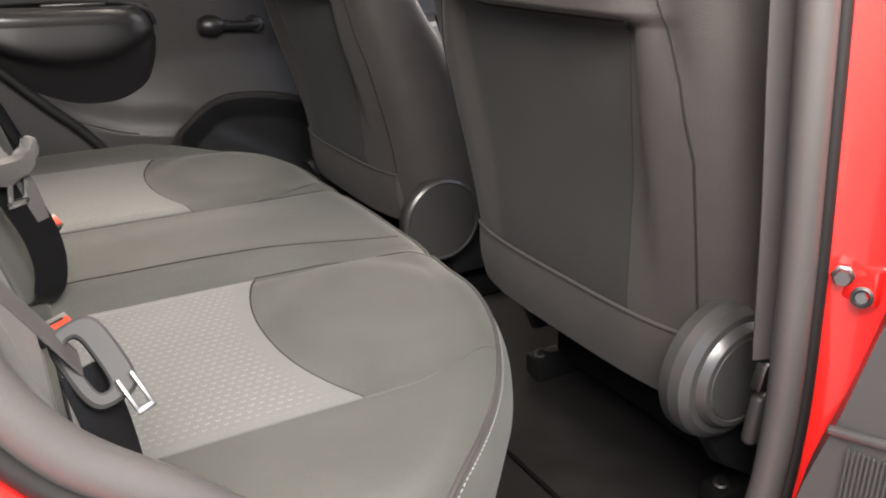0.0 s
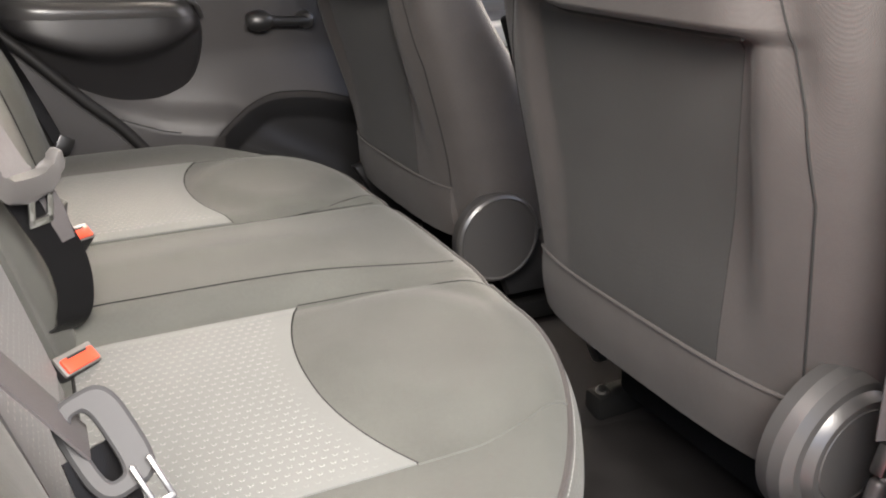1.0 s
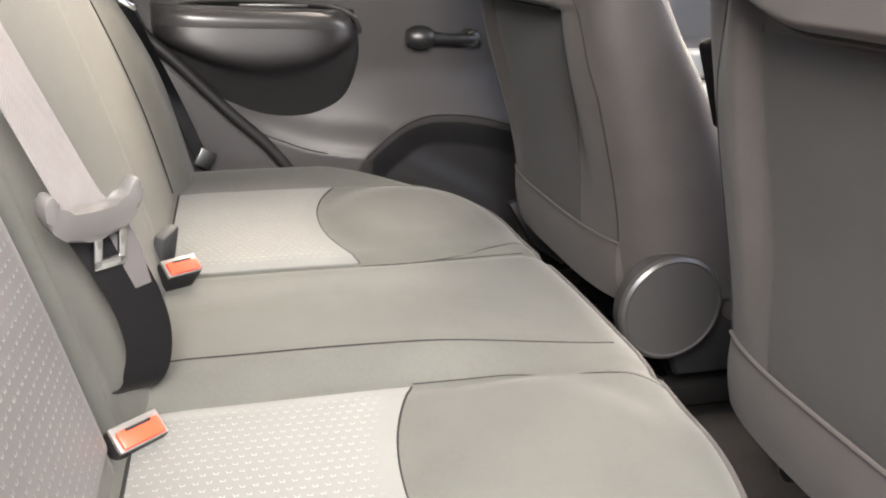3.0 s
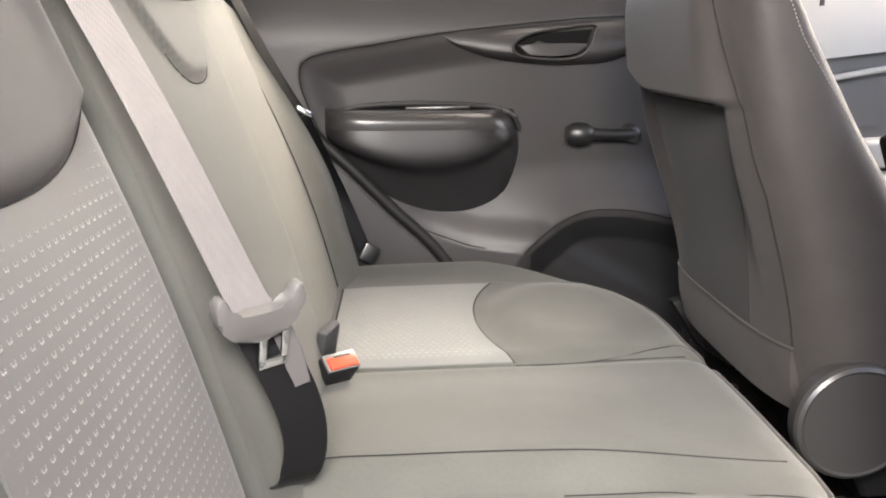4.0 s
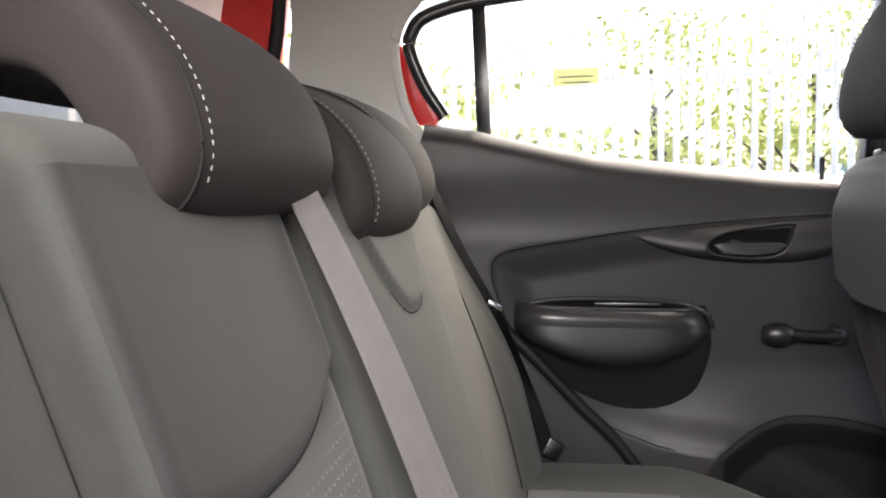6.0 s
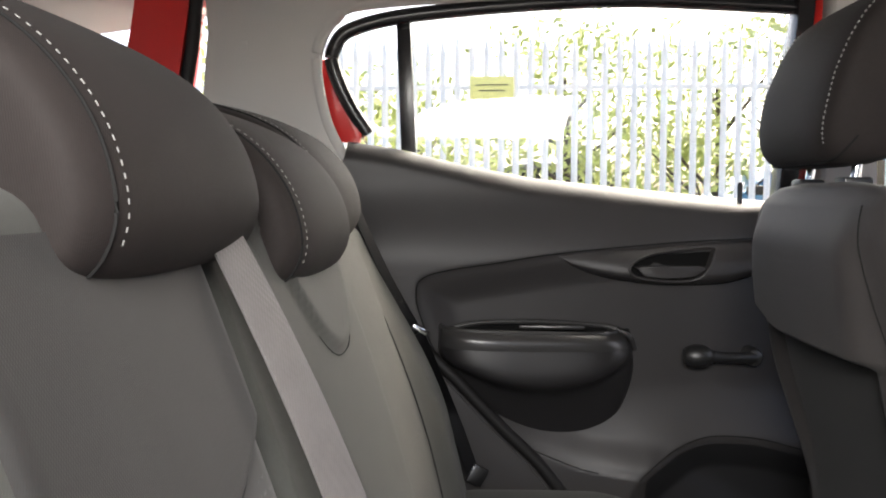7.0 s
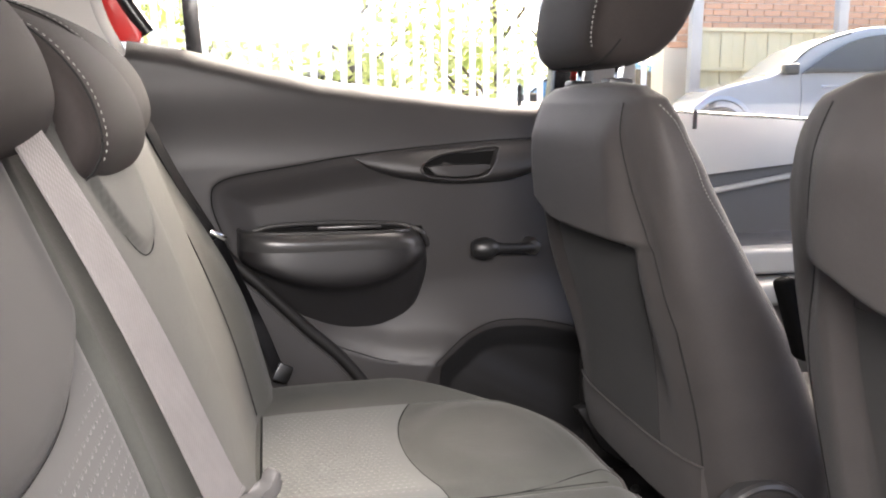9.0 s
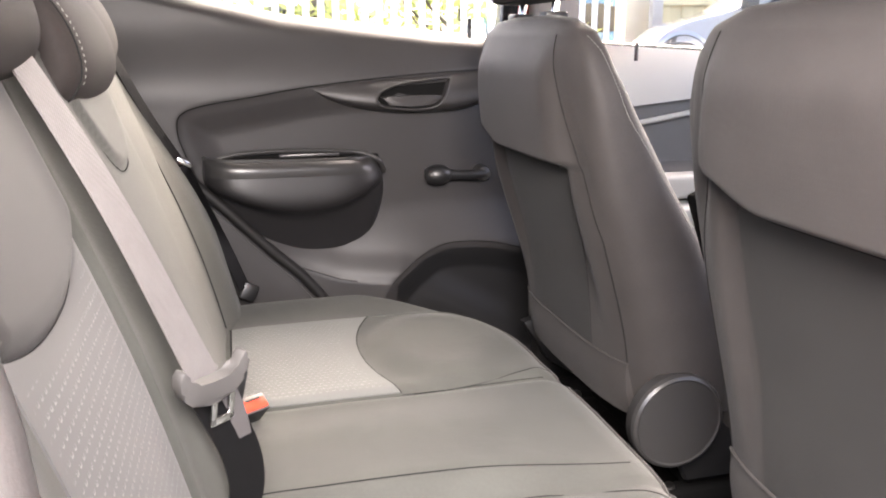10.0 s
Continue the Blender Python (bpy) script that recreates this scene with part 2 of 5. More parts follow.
def strap(bm, pts, width_way, width, thick=0.0014):
    """A flat band along pts; width_way gives the way across, one for all or one each."""
    pts = [Vector(p) for p in pts]
    n = len(pts)
    ways = [Vector(w).normalized() for w in width_way] if isinstance(width_way[0], (tuple, Vector)) else [Vector(width_way).normalized()] * n
    rings = []
    for i, p in enumerate(pts):
        d = (pts[min(n - 1, i + 1)] - pts[max(0, i - 1)]).normalized()
        s = (ways[i] - d * ways[i].dot(d)).normalized()
        t = s.cross(d)
        ring = []
        for a, b in ((-1, -1), (-0.5, -1.5), (0.5, -1.5), (1, -1), (1, 1), (0.5, 1.5), (-0.5, 1.5), (-1, 1)):
            ring.append(bm.verts.new(p + s * a * width / 2 + t * b * thick / 2))
        rings.append(ring)
    for A, B in zip(rings, rings[1:]):
        for k in range(8):
            bm.faces.new((A[k], A[(k + 1) % 8], B[(k + 1) % 8], B[k]))
    bm.faces.new(rings[0][::-1]), bm.faces.new(rings[-1])


def box(bm, at, size, bevel=0.004, m=None, seg=2):
    made = bmesh.ops.create_cube(bm, size=1.0)["verts"]
    for v in made:
        v.co = Vector((v.co.x * size[0], v.co.y * size[1], v.co.z * size[2]))
    if bevel:
        edges = {e for v in made for e in v.link_edges}
        got = bmesh.ops.bevel(bm, geom=list(edges), offset=bevel, segments=seg, affect="EDGES", profile=0.5)
        made = list({v for f in got["faces"] for v in f.verts} | {v for v in made if v.is_valid})
    t = Matrix.Translation(at) @ (m or Matrix())
    for v in made:
        v.co = t @ v.co


def lathe(bm, profile, at, axis, sides=40):
    """Turns (radius, height) pairs about axis through at."""
    q = Vector((0, 0, 1)).rotation_difference(Vector(axis).normalized()).to_matrix().to_4x4()
    t = Matrix.Translation(at) @ q
    rows = []
    for r, h in profile:
        rows.append([bm.verts.new(t @ Vector((r * math.cos(k * math.tau / sides), r * math.sin(k * math.tau / sides), h))) for k in range(sides)])
    for A, B in zip(rows, rows[1:]):
        for k in range(sides):
            bm.faces.new((A[k], A[(k + 1) % sides], B[(k + 1) % sides], B[k]))
    bm.faces.new(rows[0][::-1]), bm.faces.new(rows[-1])


def slab(bm, poly, y0, y1, bevel=0.0, place=lambda a, b, c: (a, c, b)):
    """A flat shape poly of (x, z), from depth y0 to y1."""
    A = [bm.verts.new(place(a, b, y0)) for a, b in poly]
    B = [bm.verts.new(place(a, b, y1)) for a, b in poly]
    n = len(poly)
    fa, fb = bm.faces.new(A), bm.faces.new(B[::-1])
    for k in range(n):
        bm.faces.new((A[k], B[k], B[(k + 1) % n], A[(k + 1) % n]))
    if bevel:
        bmesh.ops.bevel(bm, geom=list(fa.edges) + list(fb.edges), offset=bevel, segments=2, affect="EDGES", profile=0.5)


def inside(poly, x, z):
    """Signed distance to a closed outline, positive within."""
    best, within = 1e9, False
    n = len(poly)
    for i in range(n):
        ax, az = poly[i]
        bx, bz = poly[(i + 1) % n]
        dx, dz = bx - ax, bz - az
        t = max(0.0, min(1.0, ((x - ax) * dx + (z - az) * dz) / (dx * dx + dz * dz + 1e-12)))
        best = min(best, math.hypot(x - ax - t * dx, z - az - t * dz))
        if (az > z) != (bz > z) and x < ax + (z - az) * dx / (bz - az):
            within = not within
    return best if within else -best


def flat_path(pts, n=6):
    return [(p.x, p.z) for p in smooth_path([(a, 0, b) for a, b in pts], n)]


def closed_path(pts, n=6):
    """A smooth closed outline through pts."""
    k = len(pts)
    return flat_path([pts[(i - 2) % k] for i in range(k + 5)], n)[2 * n:(k + 2) * n]


# ---------------------------------------------------------------- car shell
# x runs to the car's front, y to the far door, z up; the car stands on the ground at z = 0
def door_y(x, z):
    """The far door's inner face."""
    return 0.655 + 0.16 * (x - 0.1) + 0.035 * sstep(0.94, 1.08, z)


SILL = [(-0.46, 1.175), (-0.40, 1.139), (-0.349, 1.133), (-0.305, 1.126), (-0.265, 1.116), (-0.177, 1.097), (-0.086, 1.080), (0.056, 1.065), (0.205, 1.050), (0.34, 1.040), (0.6, 1.02), (1.2, 0.985)]
CREASE_LINE = flat_path([(0.60, 0.985), (0.265, 0.979), (0.110, 0.971), (-0.048, 0.957), (-0.145, 0.943), (-0.228, 0.931), (-0.262, 0.919), (-0.271, 0.900), (-0.266, 0.865), (-0.240, 0.800), (-0.197, 0.742), (-0.150, 0.690), (-0.095, 0.645), (-0.035, 0.618), (0.010, 0.604), (0.10, 0.590)])
CREASE = CREASE_LINE + [(0.6, 0.30), (0.9, 0.30), (0.9, 0.985)]
BIN_LINE = flat_path([(0.06, 0.54), (0.088, 0.590), (0.140, 0.627), (0.186, 0.647), (0.233, 0.652), (0.318, 0.641), (0.45, 0.60)])
BIN = [(0.06, 0.30)] + BIN_LINE + [(0.6, 0.30)]


def door_face(x, z):
    y = door_y(x, z)
    c, b = inside(CREASE, x, z), inside(BIN, x, z)
    y += 0.003 * sstep(-0.001, 0.004, c) + 0.018 * sstep(0.0, 0.060, c)
    y -= 0.038 * sstep(0.74, 0.60, z) * sstep(-0.12, 0.16, x)
    return y + 0.036 * min(1.0, max(0.0, b / 0.055))


far_door = thing("door_1", "closed rear car door with charcoal plastic trim", "car door", (0.0, 0.66, 0.42), kind="structure")
bm = bmesh.new()
XS, VS = span(-0.46, 0.47, 230), span(0.0, 1.0, 150)
zz = lambda x, v: 0.40 + (lerp_table(SILL, x) - 0.40) * v
cut = lambda x, v: x + 0.075 * sstep(0.82, 0.98, v) * (0.47 - x) / 0.93
solid_sheet(bm, lambda x, v: (cut(x, v), door_face(cut(x, v), zz(cut(x, v), v)) + 0.026 * (max(0, v - 0.955) / 0.045) ** 2.0, zz(cut(x, v), v)), XS, VS, lambda x, v: (cut(x, v), 0.745 + 0.1 * (cut(x, v) - 0.1), zz(cut(x, v), v)))
part("trim_panel", bm, PLASTIC, far_door)
for nm, line in (("panel_seam", [p for p in CREASE_LINE if p[0] < 0.33 and p[1] > 0.60]), ("bin_seam", [p for p in BIN_LINE if 0.585 < p[1] and p[0] < 0.40])):
    bm = bmesh.new()
    tube(bm, [(x, door_face(x, z) - 0.0002, z) for x, z in line], 0.0011, 6, up=(0, 1, 0))
    part(nm, bm, SEAM, far_door)
bm = bmesh.new()
box(bm, (-0.06, 0.782, 0.72), (0.80, 0.02, 0.62), 0.006)
part("outer_skin", bm, RED, far_door, "red painted outer skin")

BIN_TOP = [(0.075, 0.560)] + [p for p in BIN_LINE if p[0] > 0.080 and p[1] > 0.585]
# black sheet just off the door face paints the shade in the bin hollow
bm = bmesh.new()
grid(bm, lambda x, v: (x, door_face(x, 0.41 + (lerp_table(BIN_TOP, x) - 0.423) * v) - 0.0015, 0.41 + (lerp_table(BIN_TOP, x) - 0.423) * v), span(0.10, 0.45, 50), span(0, 1, 40))
part("lower_bin_shade", bm, PLASTIC_DARK, far_door, "lower door bin, its shade laid on as a black sheet")

# door pocket
pocket = bmesh.new()
PL = flat_path([(0.0, -0.238), (0.2, -0.240), (0.33, -0.232), (0.63, -0.190), (0.915, -0.112), (1.0, -0.080)], 5)
PR = flat_path([(0.0, 0.060), (0.09, 0.074), (0.25, 0.084), (0.447, 0.082), (0.72, 0.064), (0.93, 0.032), (1.0, 0.010)], 5)
PD = flat_path([(0.0, 0.058), (0.12, 0.066), (0.35, 0.069), (0.75, 0.072), (0.95, 0.069), (1.06, 0.060), (1.15, 0.047), (1.25, 0.036)], 5)


def pocket_at(s, t, shrink=0.0):
    l, r = lerp_table(PL, t) + shrink, lerp_table(PR, t) - shrink
    e = abs(2 * s - 1)
    bulge = (1 - e ** (5.0 + 4.0 * sstep(0.3, 0.6, t))) ** 0.55 if e < 1 else 0.0
    x = l + (r - l) * s
    z = 0.838 - 0.194 * t - 0.012 * (s - 0.4) * (1 - t)
    under = 0.17 + 0.26 * (1 - e ** 2.2)
    d = lerp_table(PD, t / under)
    if t > 1.25 * under:
        d -= 0.046 * ((t - 1.25 * under) / (1 - 1.25 * under)) ** 0.8
    return (x, door_y(x, z) + 0.022 - (d + 0.012) * bulge + shrink, z)


grid(pocket, lambda s, t: pocket_at(s, t), span(0, 1, 64), span(0, 1, 60))
grid(pocket, lambda s, t: pocket_at(s, t, 0.006), span(0, 1, 48), span(0, 0.6, 14))
part("door_pocket", pocket, PLASTIC_SHADED, far_door, "moulded plastic door pocket, darkened for the shade under its bulge")
bm = bmesh.new()
tube(bm, [pocket_at(s, 0.0, 0.002) for s in span(0.0, 1.0, 50)], 0.0042, 8)
tube(bm, smooth_path([(-0.236, door_y(-0.236, 0.84) + 0.010, 0.832), (-0.178, door_y(-0.178, 0.84) + 0.008, 0.846), (-0.08, door_y(-0.08, 0.84) + 0.006, 0.847), (0.02, door_y(0.02, 0.84) + 0.004, 0.840), (0.055, door_y(0.055, 0.84) - 0.006, 0.832), (0.072, door_y(0.07, 0.84) - 0.010, 0.822), (0.083, door_y(0.08, 0.84) + 0.004, 0.800)], 8), 0.0042, 8)
part("pocket_rim", bm, PLASTIC_GLOSS, far_door, "shiny rounded pocket rim")
bm = bmesh.new()
grid(bm, lambda s, t: Vector(pocket_at(s, t)) + Vector((0, -0.0012 - 0.002 * math.sin(t / 0.135 * math.pi), 0)), span(0.03, 0.985, 60), span(0.0, 0.135, 8))
part("pocket_lip", bm, PLASTIC_GLOSS, far_door, "smooth shiny lip along the pocket")
# black sheets put the shade inside the pocket into colour
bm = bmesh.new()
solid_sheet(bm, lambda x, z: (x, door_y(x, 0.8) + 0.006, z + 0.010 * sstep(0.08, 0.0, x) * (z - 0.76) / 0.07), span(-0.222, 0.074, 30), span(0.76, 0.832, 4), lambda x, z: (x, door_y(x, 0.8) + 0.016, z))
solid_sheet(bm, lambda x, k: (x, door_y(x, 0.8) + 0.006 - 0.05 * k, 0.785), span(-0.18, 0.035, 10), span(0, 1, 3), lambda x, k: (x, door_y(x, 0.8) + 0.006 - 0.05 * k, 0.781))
part("pocket_shade", bm, BLACK_AND_SHADE, far_door, "pocket lining with its inner shade painted black")
bm = bmesh.new()
box(bm, (-0.055, 0.622, 0.840), (0.105, 0.006, 0.006), 0.002)
part("pocket_rib", bm, PLASTIC_GLOSS, far_door)

# inner handle
LEAF_TOP = flat_path([(-0.051, 0.9575), (0.05, 0.9635), (0.107, 0.967), (0.252, 0.977), (0.36, 0.981)], 6)
LEAF_LOW = flat_path([(-0.051, 0.9565), (-0.035, 0.944), (-0.015, 0.932), (0.042, 0.915), (0.126, 0.904), (0.220, 0.903), (0.270, 0.912), (0.36, 0.942)], 6)
CUP = flat_path([(0.069, 0.931), (0.073, 0.940), (0.088, 0.949), (0.115, 0.957), (0.165, 0.963), (0.212, 0.966), (0.209, 0.952), (0.200, 0.933), (0.184, 0.916), (0.147, 0.911), (0.095, 0.916), (0.075, 0.922), (0.069, 0.931)], 4)[:-1]


def leaf_y(x, z, cup=True):
    top, low = lerp_table(LEAF_TOP, x), lerp_table(LEAF_LOW, x)
    v = min(1.0, max(0.0, (top - z) / max(1e-5, top - low)))
    proud = 0.004 + 0.022 * sstep(-0.05, 0.10, x)
    h = math.sin(math.pi / 2 * v / 0.72) ** 0.8 if v < 0.72 else math.cos(math.pi / 2 * (v - 0.72) / 0.28) ** 0.6
    y = door_y(x, z) + 0.004 + 0.016 * v - (proud + 0.012 * v) * h
    return y + (0.020 * sstep(0.0, 0.004, inside(CUP, x, z)) if cup else 0.0)


bm = bmesh.new()
grid(bm, lambda x, v: (x, leaf_y(x, lerp_table(LEAF_TOP, x) + (lerp_table(LEAF_LOW, x) - lerp_table(LEAF_TOP, x)) * v), lerp_table(LEAF_TOP, x) + (lerp_table(LEAF_LOW, x) - lerp_table(LEAF_TOP, x)) * v), span(-0.051, 0.34, 170), span(0, 1, 44))
escutcheon = part("handle_escutcheon", bm, PLASTIC, far_door, "leaf-shaped handle surround", 60)
bm = bmesh.new()
tube(bm, [(a, leaf_y(a, b, False) - 0.0006, b) for a, b in CUP], 0.0022, 8, closed=True, up=(0, 1, 0))
part("cup_rim", bm, PLASTIC, escutcheon)
# floor of the cup blackened to stand for the shade in it
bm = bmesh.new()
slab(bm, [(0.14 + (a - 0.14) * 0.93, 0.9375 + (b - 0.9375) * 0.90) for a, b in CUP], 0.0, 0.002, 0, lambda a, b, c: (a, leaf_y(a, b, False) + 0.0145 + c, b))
part("handle_cup_shade", bm, BLACK_AND_SHADE, escutcheon, "recessed handle cup, its shade painted in black")
bm = bmesh.new()
lever = flat_path([(0.078, 0.936), (0.13, 0.937), (0.190, 0.936), (0.196, 0.931), (0.18, 0.921), (0.14, 0.917), (0.095, 0.920)], 4)
slab(bm, lever, 0.010, 0.0, 0.003, lambda a, b, c: (a, leaf_y(a, b, False) + 0.004 + c, b))
part("handle_lever", bm, PLASTIC, escutcheon, "pull lever")

# window crank
crank = thing("window_crank", "black plastic window winder on the door", "window crank", (0.285, 0.69, 0.783))
bm = bmesh.new()
lathe(bm, [(0.0, -0.01), (0.016, -0.01), (0.016, 0.028), (0.013, 0.036), (0.006, 0.039), (0.0, 0.039)], (0.283, 0.71, 0.783), (0, -1, 0), 24)
part("hub", bm, PLASTIC_GLOSS, crank)
bm = bmesh.new()
tube(bm, smooth_path([(0.283, 0.680, 0.783), (0.255, 0.672, 0.783), (0.225, 0.668, 0.785), (0.205, 0.666, 0.787)], 6), lambda k: 0.0115 - 0.0025 * math.sin(k * math.pi), 12)
part("arm", bm, PLASTIC_DARK, crank)
bm = bmesh.new()
tube(bm, [(0.213 - 0.048 * k, 0.662, 0.787 + 0.001 * k) for k in span(0, 1, 14)], lambda k: 0.002 + 0.0175 * max(0.0, 1 - (2 * k - 1.1) ** 2 / 1.25) ** 0.5, 16)
part("knob", bm, PLASTIC_DARK, crank, "rounded black knob")

# lock pins
for px, py, pz in ((0.258, 0.692, 1.046), (0.628, 0.738, 1.000)):
    pin = thing("lock_pin", "black door lock pin on the window sill", "lock pin", (px, py, pz), "lock pins")
    bm = bmesh.new()
    tube(bm, [(px, py, pz - 0.01), (px, py, pz + 0.024), (px, py, pz + 0.027)], lambda k: 0.0042 if k < 0.9 else 0.002, 12)
    part("pin", bm, PLASTIC_DARK, pin)

# far side window frame
frame_far = thing("window_1", "rear door window with black frame and quarter light", "car window", (0.0, 0.70, 1.05), kind="structure")
bm = bmesh.new()
tube(bm, smooth_path([(0.352, 0.712, 1.36), (0.05, 0.700, 1.372), (-0.25, 0.685, 1.352), (-0.378, 0.672, 1.325), (-0.412, 0.668, 1.290), (-0.411, 0.668, 1.255), (-0.388, 0.675, 1.20), (-0.358, 0.682, 1.152)], 8), 0.0125, 10)
part("frame", bm, BLACK, frame_far)
bm = bmesh.new()
slab(bm, [(-0.304, 1.128), (-0.279, 1.122), (-0.288, 1.36), (-0.312, 1.36)], 0.690, 0.712, 0.003)
part("divider", bm, BLACK, frame_far, "black window divider bar")
bm = bmesh.new()
slab(bm, [(0.318, 1.03), (0.350, 1.03), (0.375, 1.40), (0.348, 1.40)], 0.690, 0.735, 0.004)
part("front_post", bm, BLACK, frame_far)
bm = bmesh.new()
box(bm, (-0.03, 0.705, 1.21), (0.78, 0.004, 0.36), 0)
pane = part("pane", bm, GLASS, frame_far)
pane.visible_shadow = False
bm = bmesh.new()
slab(bm, [(-0.438, 1.30), (-0.415, 1.237), (-0.366, 1.152), (-0.372, 1.138), (-0.44, 1.14), (-0.452, 1.20)], 0.672, 0.69, 0.003)
part("door_corner", bm, RED, frame_far, "red painted door corner")

# far pillars and roof
bm = bmesh.new()
cp = flat_path([(-0.385, 1.10), (-0.418, 1.18), (-0.430, 1.275), (-0.400, 1.335), (-0.34, 1.365), (0.0, 1.385), (0.45, 1.385)], 5) + [(0.45, 1.46), (-0.90, 1.46)] + flat_path([(-0.78, 1.42), (-0.615, 1.38), (-0.610, 1.27), (-0.632, 1.05)], 4) + [(-0.645, 0.85), (-0.435, 0.85)]
slab(bm, cp, 0.635, 0.665, 0.006, lambda a, b, c: (a, c + 0.16 * (a + 0.43) * (0.35 if a > -0.43 else 0.5), b))
cpillar = finish("trim_c_pillar", bm, TRIM)
tagged(cpillar, "pale grey moulded rear pillar trim", "pillar trim", kind="structure")
bm = bmesh.new()
tube(bm, smooth_path([(-0.388, 0.646, 1.10), (-0.423, 0.642, 1.18), (-0.436, 0.642, 1.28), (-0.405, 0.646, 1.335), (-0.34, 0.655, 1.362), (0.0, 0.69, 1.385), (0.34, 0.72, 1.38)], 8), 0.010, 10)
tagged(finish("trim_seal_far", bm, TRIM), "pale grey door aperture seal", "door seal", kind="structure")
bm = bmesh.new()
box(bm, (-0.558, 0.627, 1.29), (0.030, 0.004, 0.016), 0.0018)
clip = finish("trim_clip", bm, TRIM)
tagged(clip, "small pale grey plastic trim cap on the pillar", "trim cap")
bm = bmesh.new()
slab(bm, [(0.378, 1.0), (0.47, 1.0), (0.46, 1.42), (0.392, 1.42)], 0.66, 0.72, 0.012)
tagged(finish("trim_b_pillar_far", bm, TRIM), "pale grey middle pillar trim", "pillar trim", kind="structure")
bm = bmesh.new()
slab(bm, [(0.400, 0.36), (0.52, 0.36), (0.478, 0.996), (0.385, 0.996)], 0.665, 0.735, 0.012)
tagged(finish("trim_b_pillar_low_far", bm, PLASTIC), "charcoal lower middle pillar trim", "pillar trim", kind="structure")
bm = bmesh.new()
slab(bm, [(0.352, 1.02), (0.395, 1.02), (0.405, 1.42), (0.368, 1.42)], 0.722, 0.775, 0.003)
tagged(finish("body_b_pillar_far", bm, RED), "red painted middle pillar", "car body", kind="structure")
bm = bmesh.new()
solid_sheet(bm, lambda x, v: (x, v, 1.43 - 0.10 * abs(v / 0.72) ** 3 * 0.4 - 0.05 * sstep(0.5, 1.25, x) - 0.06 * sstep(-0.4, -0.95, x)), span(-0.98, 1.25, 20), span(-0.72, 0.74, 16), lambda x, v: (x, v, 1.475))
tagged(finish("ceiling", bm, LINING), "pale grey cloth headlining", "headlining", kind="structure")

# wheel-arch trim beside the far seat and its black seal
bm = bmesh.new()
solid_sheet(bm, lambda s, v: (-0.46 + 0.36 * s, door_y(-0.2, 0.8) - 0.045 + 0.012 * s, v), span(0, 1, 8), span(0.42, 0.56, 6), lambda s, v: (-0.46 + 0.36 * s, 0.72, v))
arch_low = finish("trim_wheel_arch_far", bm, PLASTIC)
tagged(arch_low, "charcoal plastic trim over the wheel arch", "interior trim", kind="structure")
bm = bmesh.new()
line = smooth_path([(-0.31, 0.575, 0.875), (-0.271, 0.590, 0.805), (-0.213, 0.600, 0.743), (-0.143, 0.612, 0.666), (-0.085, 0.620, 0.607), (-0.02, 0.625, 0.52)], 8)
solid_sheet(bm, lambda i, v: line[int(i)] + Vector((-0.015 * v - 0.10 * v * v, -0.016 * v, -0.030 * v - 0.05 * v * v)), list(range(len(line))), span(0, 1, 5), lambda i, v: line[int(i)] + Vector((-0.015 * v - 0.10 * v * v, 0.05, -0.030 * v - 0.05 * v * v)))
tagged(finish("trim_quarter_far", bm, PLASTIC), "charcoal plastic quarter trim beside the rear seat", "interior trim", kind="structure")
bm = bmesh.new()
tube(bm, [p + Vector((0.012, -0.004, 0.010)) for p in line], 0.010, 10)
tagged(finish("trim_aperture_seal_far", bm, RUBBER_BLACK), "black rubber seal of the rear door opening", "door seal", kind="structure")

# floor, tunnel, tail, dash
bm = bmesh.new()
solid_sheet(bm, lambda x, v: (x, v, 0.325 + 0.09 * math.exp(-(v / 0.11) ** 2) + 0.13 * sstep(0.12, -0.05, x) + 0.004 * noise.noise((9 * x, 9 * v, 0))), span(-0.95, 1.4, 60), span(-0.66, 0.70, 40), lambda x, v: (x, v, 0.26))
tagged(finish("floor", bm, CARPET), "black carpeted car floor", "car floor", kind="structure")
bm = bmesh.new()
solid_sheet(bm, lambda x, v: (x, v, 0.338 + 0.0035 * noise.noise((22 * x, 22 * v, 3)) + 0.010 * noise.noise((7 * x, 6 * v, 1))), span(0.28, 0.66, 40), span(-0.54, -0.15, 40), lambda x, v: (x, v, 0.330))
tagged(finish("floor_mat", bm, CARPET), "crumpled black carpet mat on the floor", "floor mat")
bm = bmesh.new()
box(bm, (-0.97, 0.02, 0.62), (0.04, 1.38, 0.66), 0.01)
tagged(finish("wall_tailgate", bm, PLASTIC), "charcoal tailgate lining", "tailgate", kind="structure")
tail = thing("window_2", "tailgate window with red painted frame", "car window", (-0.95, 0.0, 0.95), kind="structure")
bm = bmesh.new()
slab(bm, [(-0.70, 0.94), (-0.60, 0.94), (-0.47, 1.42), (-0.60, 1.42)], -0.93, -0.90, 0.004, lambda a, b, c: (c, a, b))
part("near_post", bm, RED, tail)
bm = bmesh.new()
slab(bm, flat_path([(-0.775, 0.95), (-0.740, 1.20), (-0.718, 1.31), (-0.695, 1.45)], 4) + flat_path([(-0.612, 1.45), (-0.627, 1.33), (-0.645, 1.22), (-0.678, 0.95)], 4), 0.590, 0.665, 0.008)
part("far_post", bm, RED, tail, "red painted tailgate post")
bm = bmesh.new()
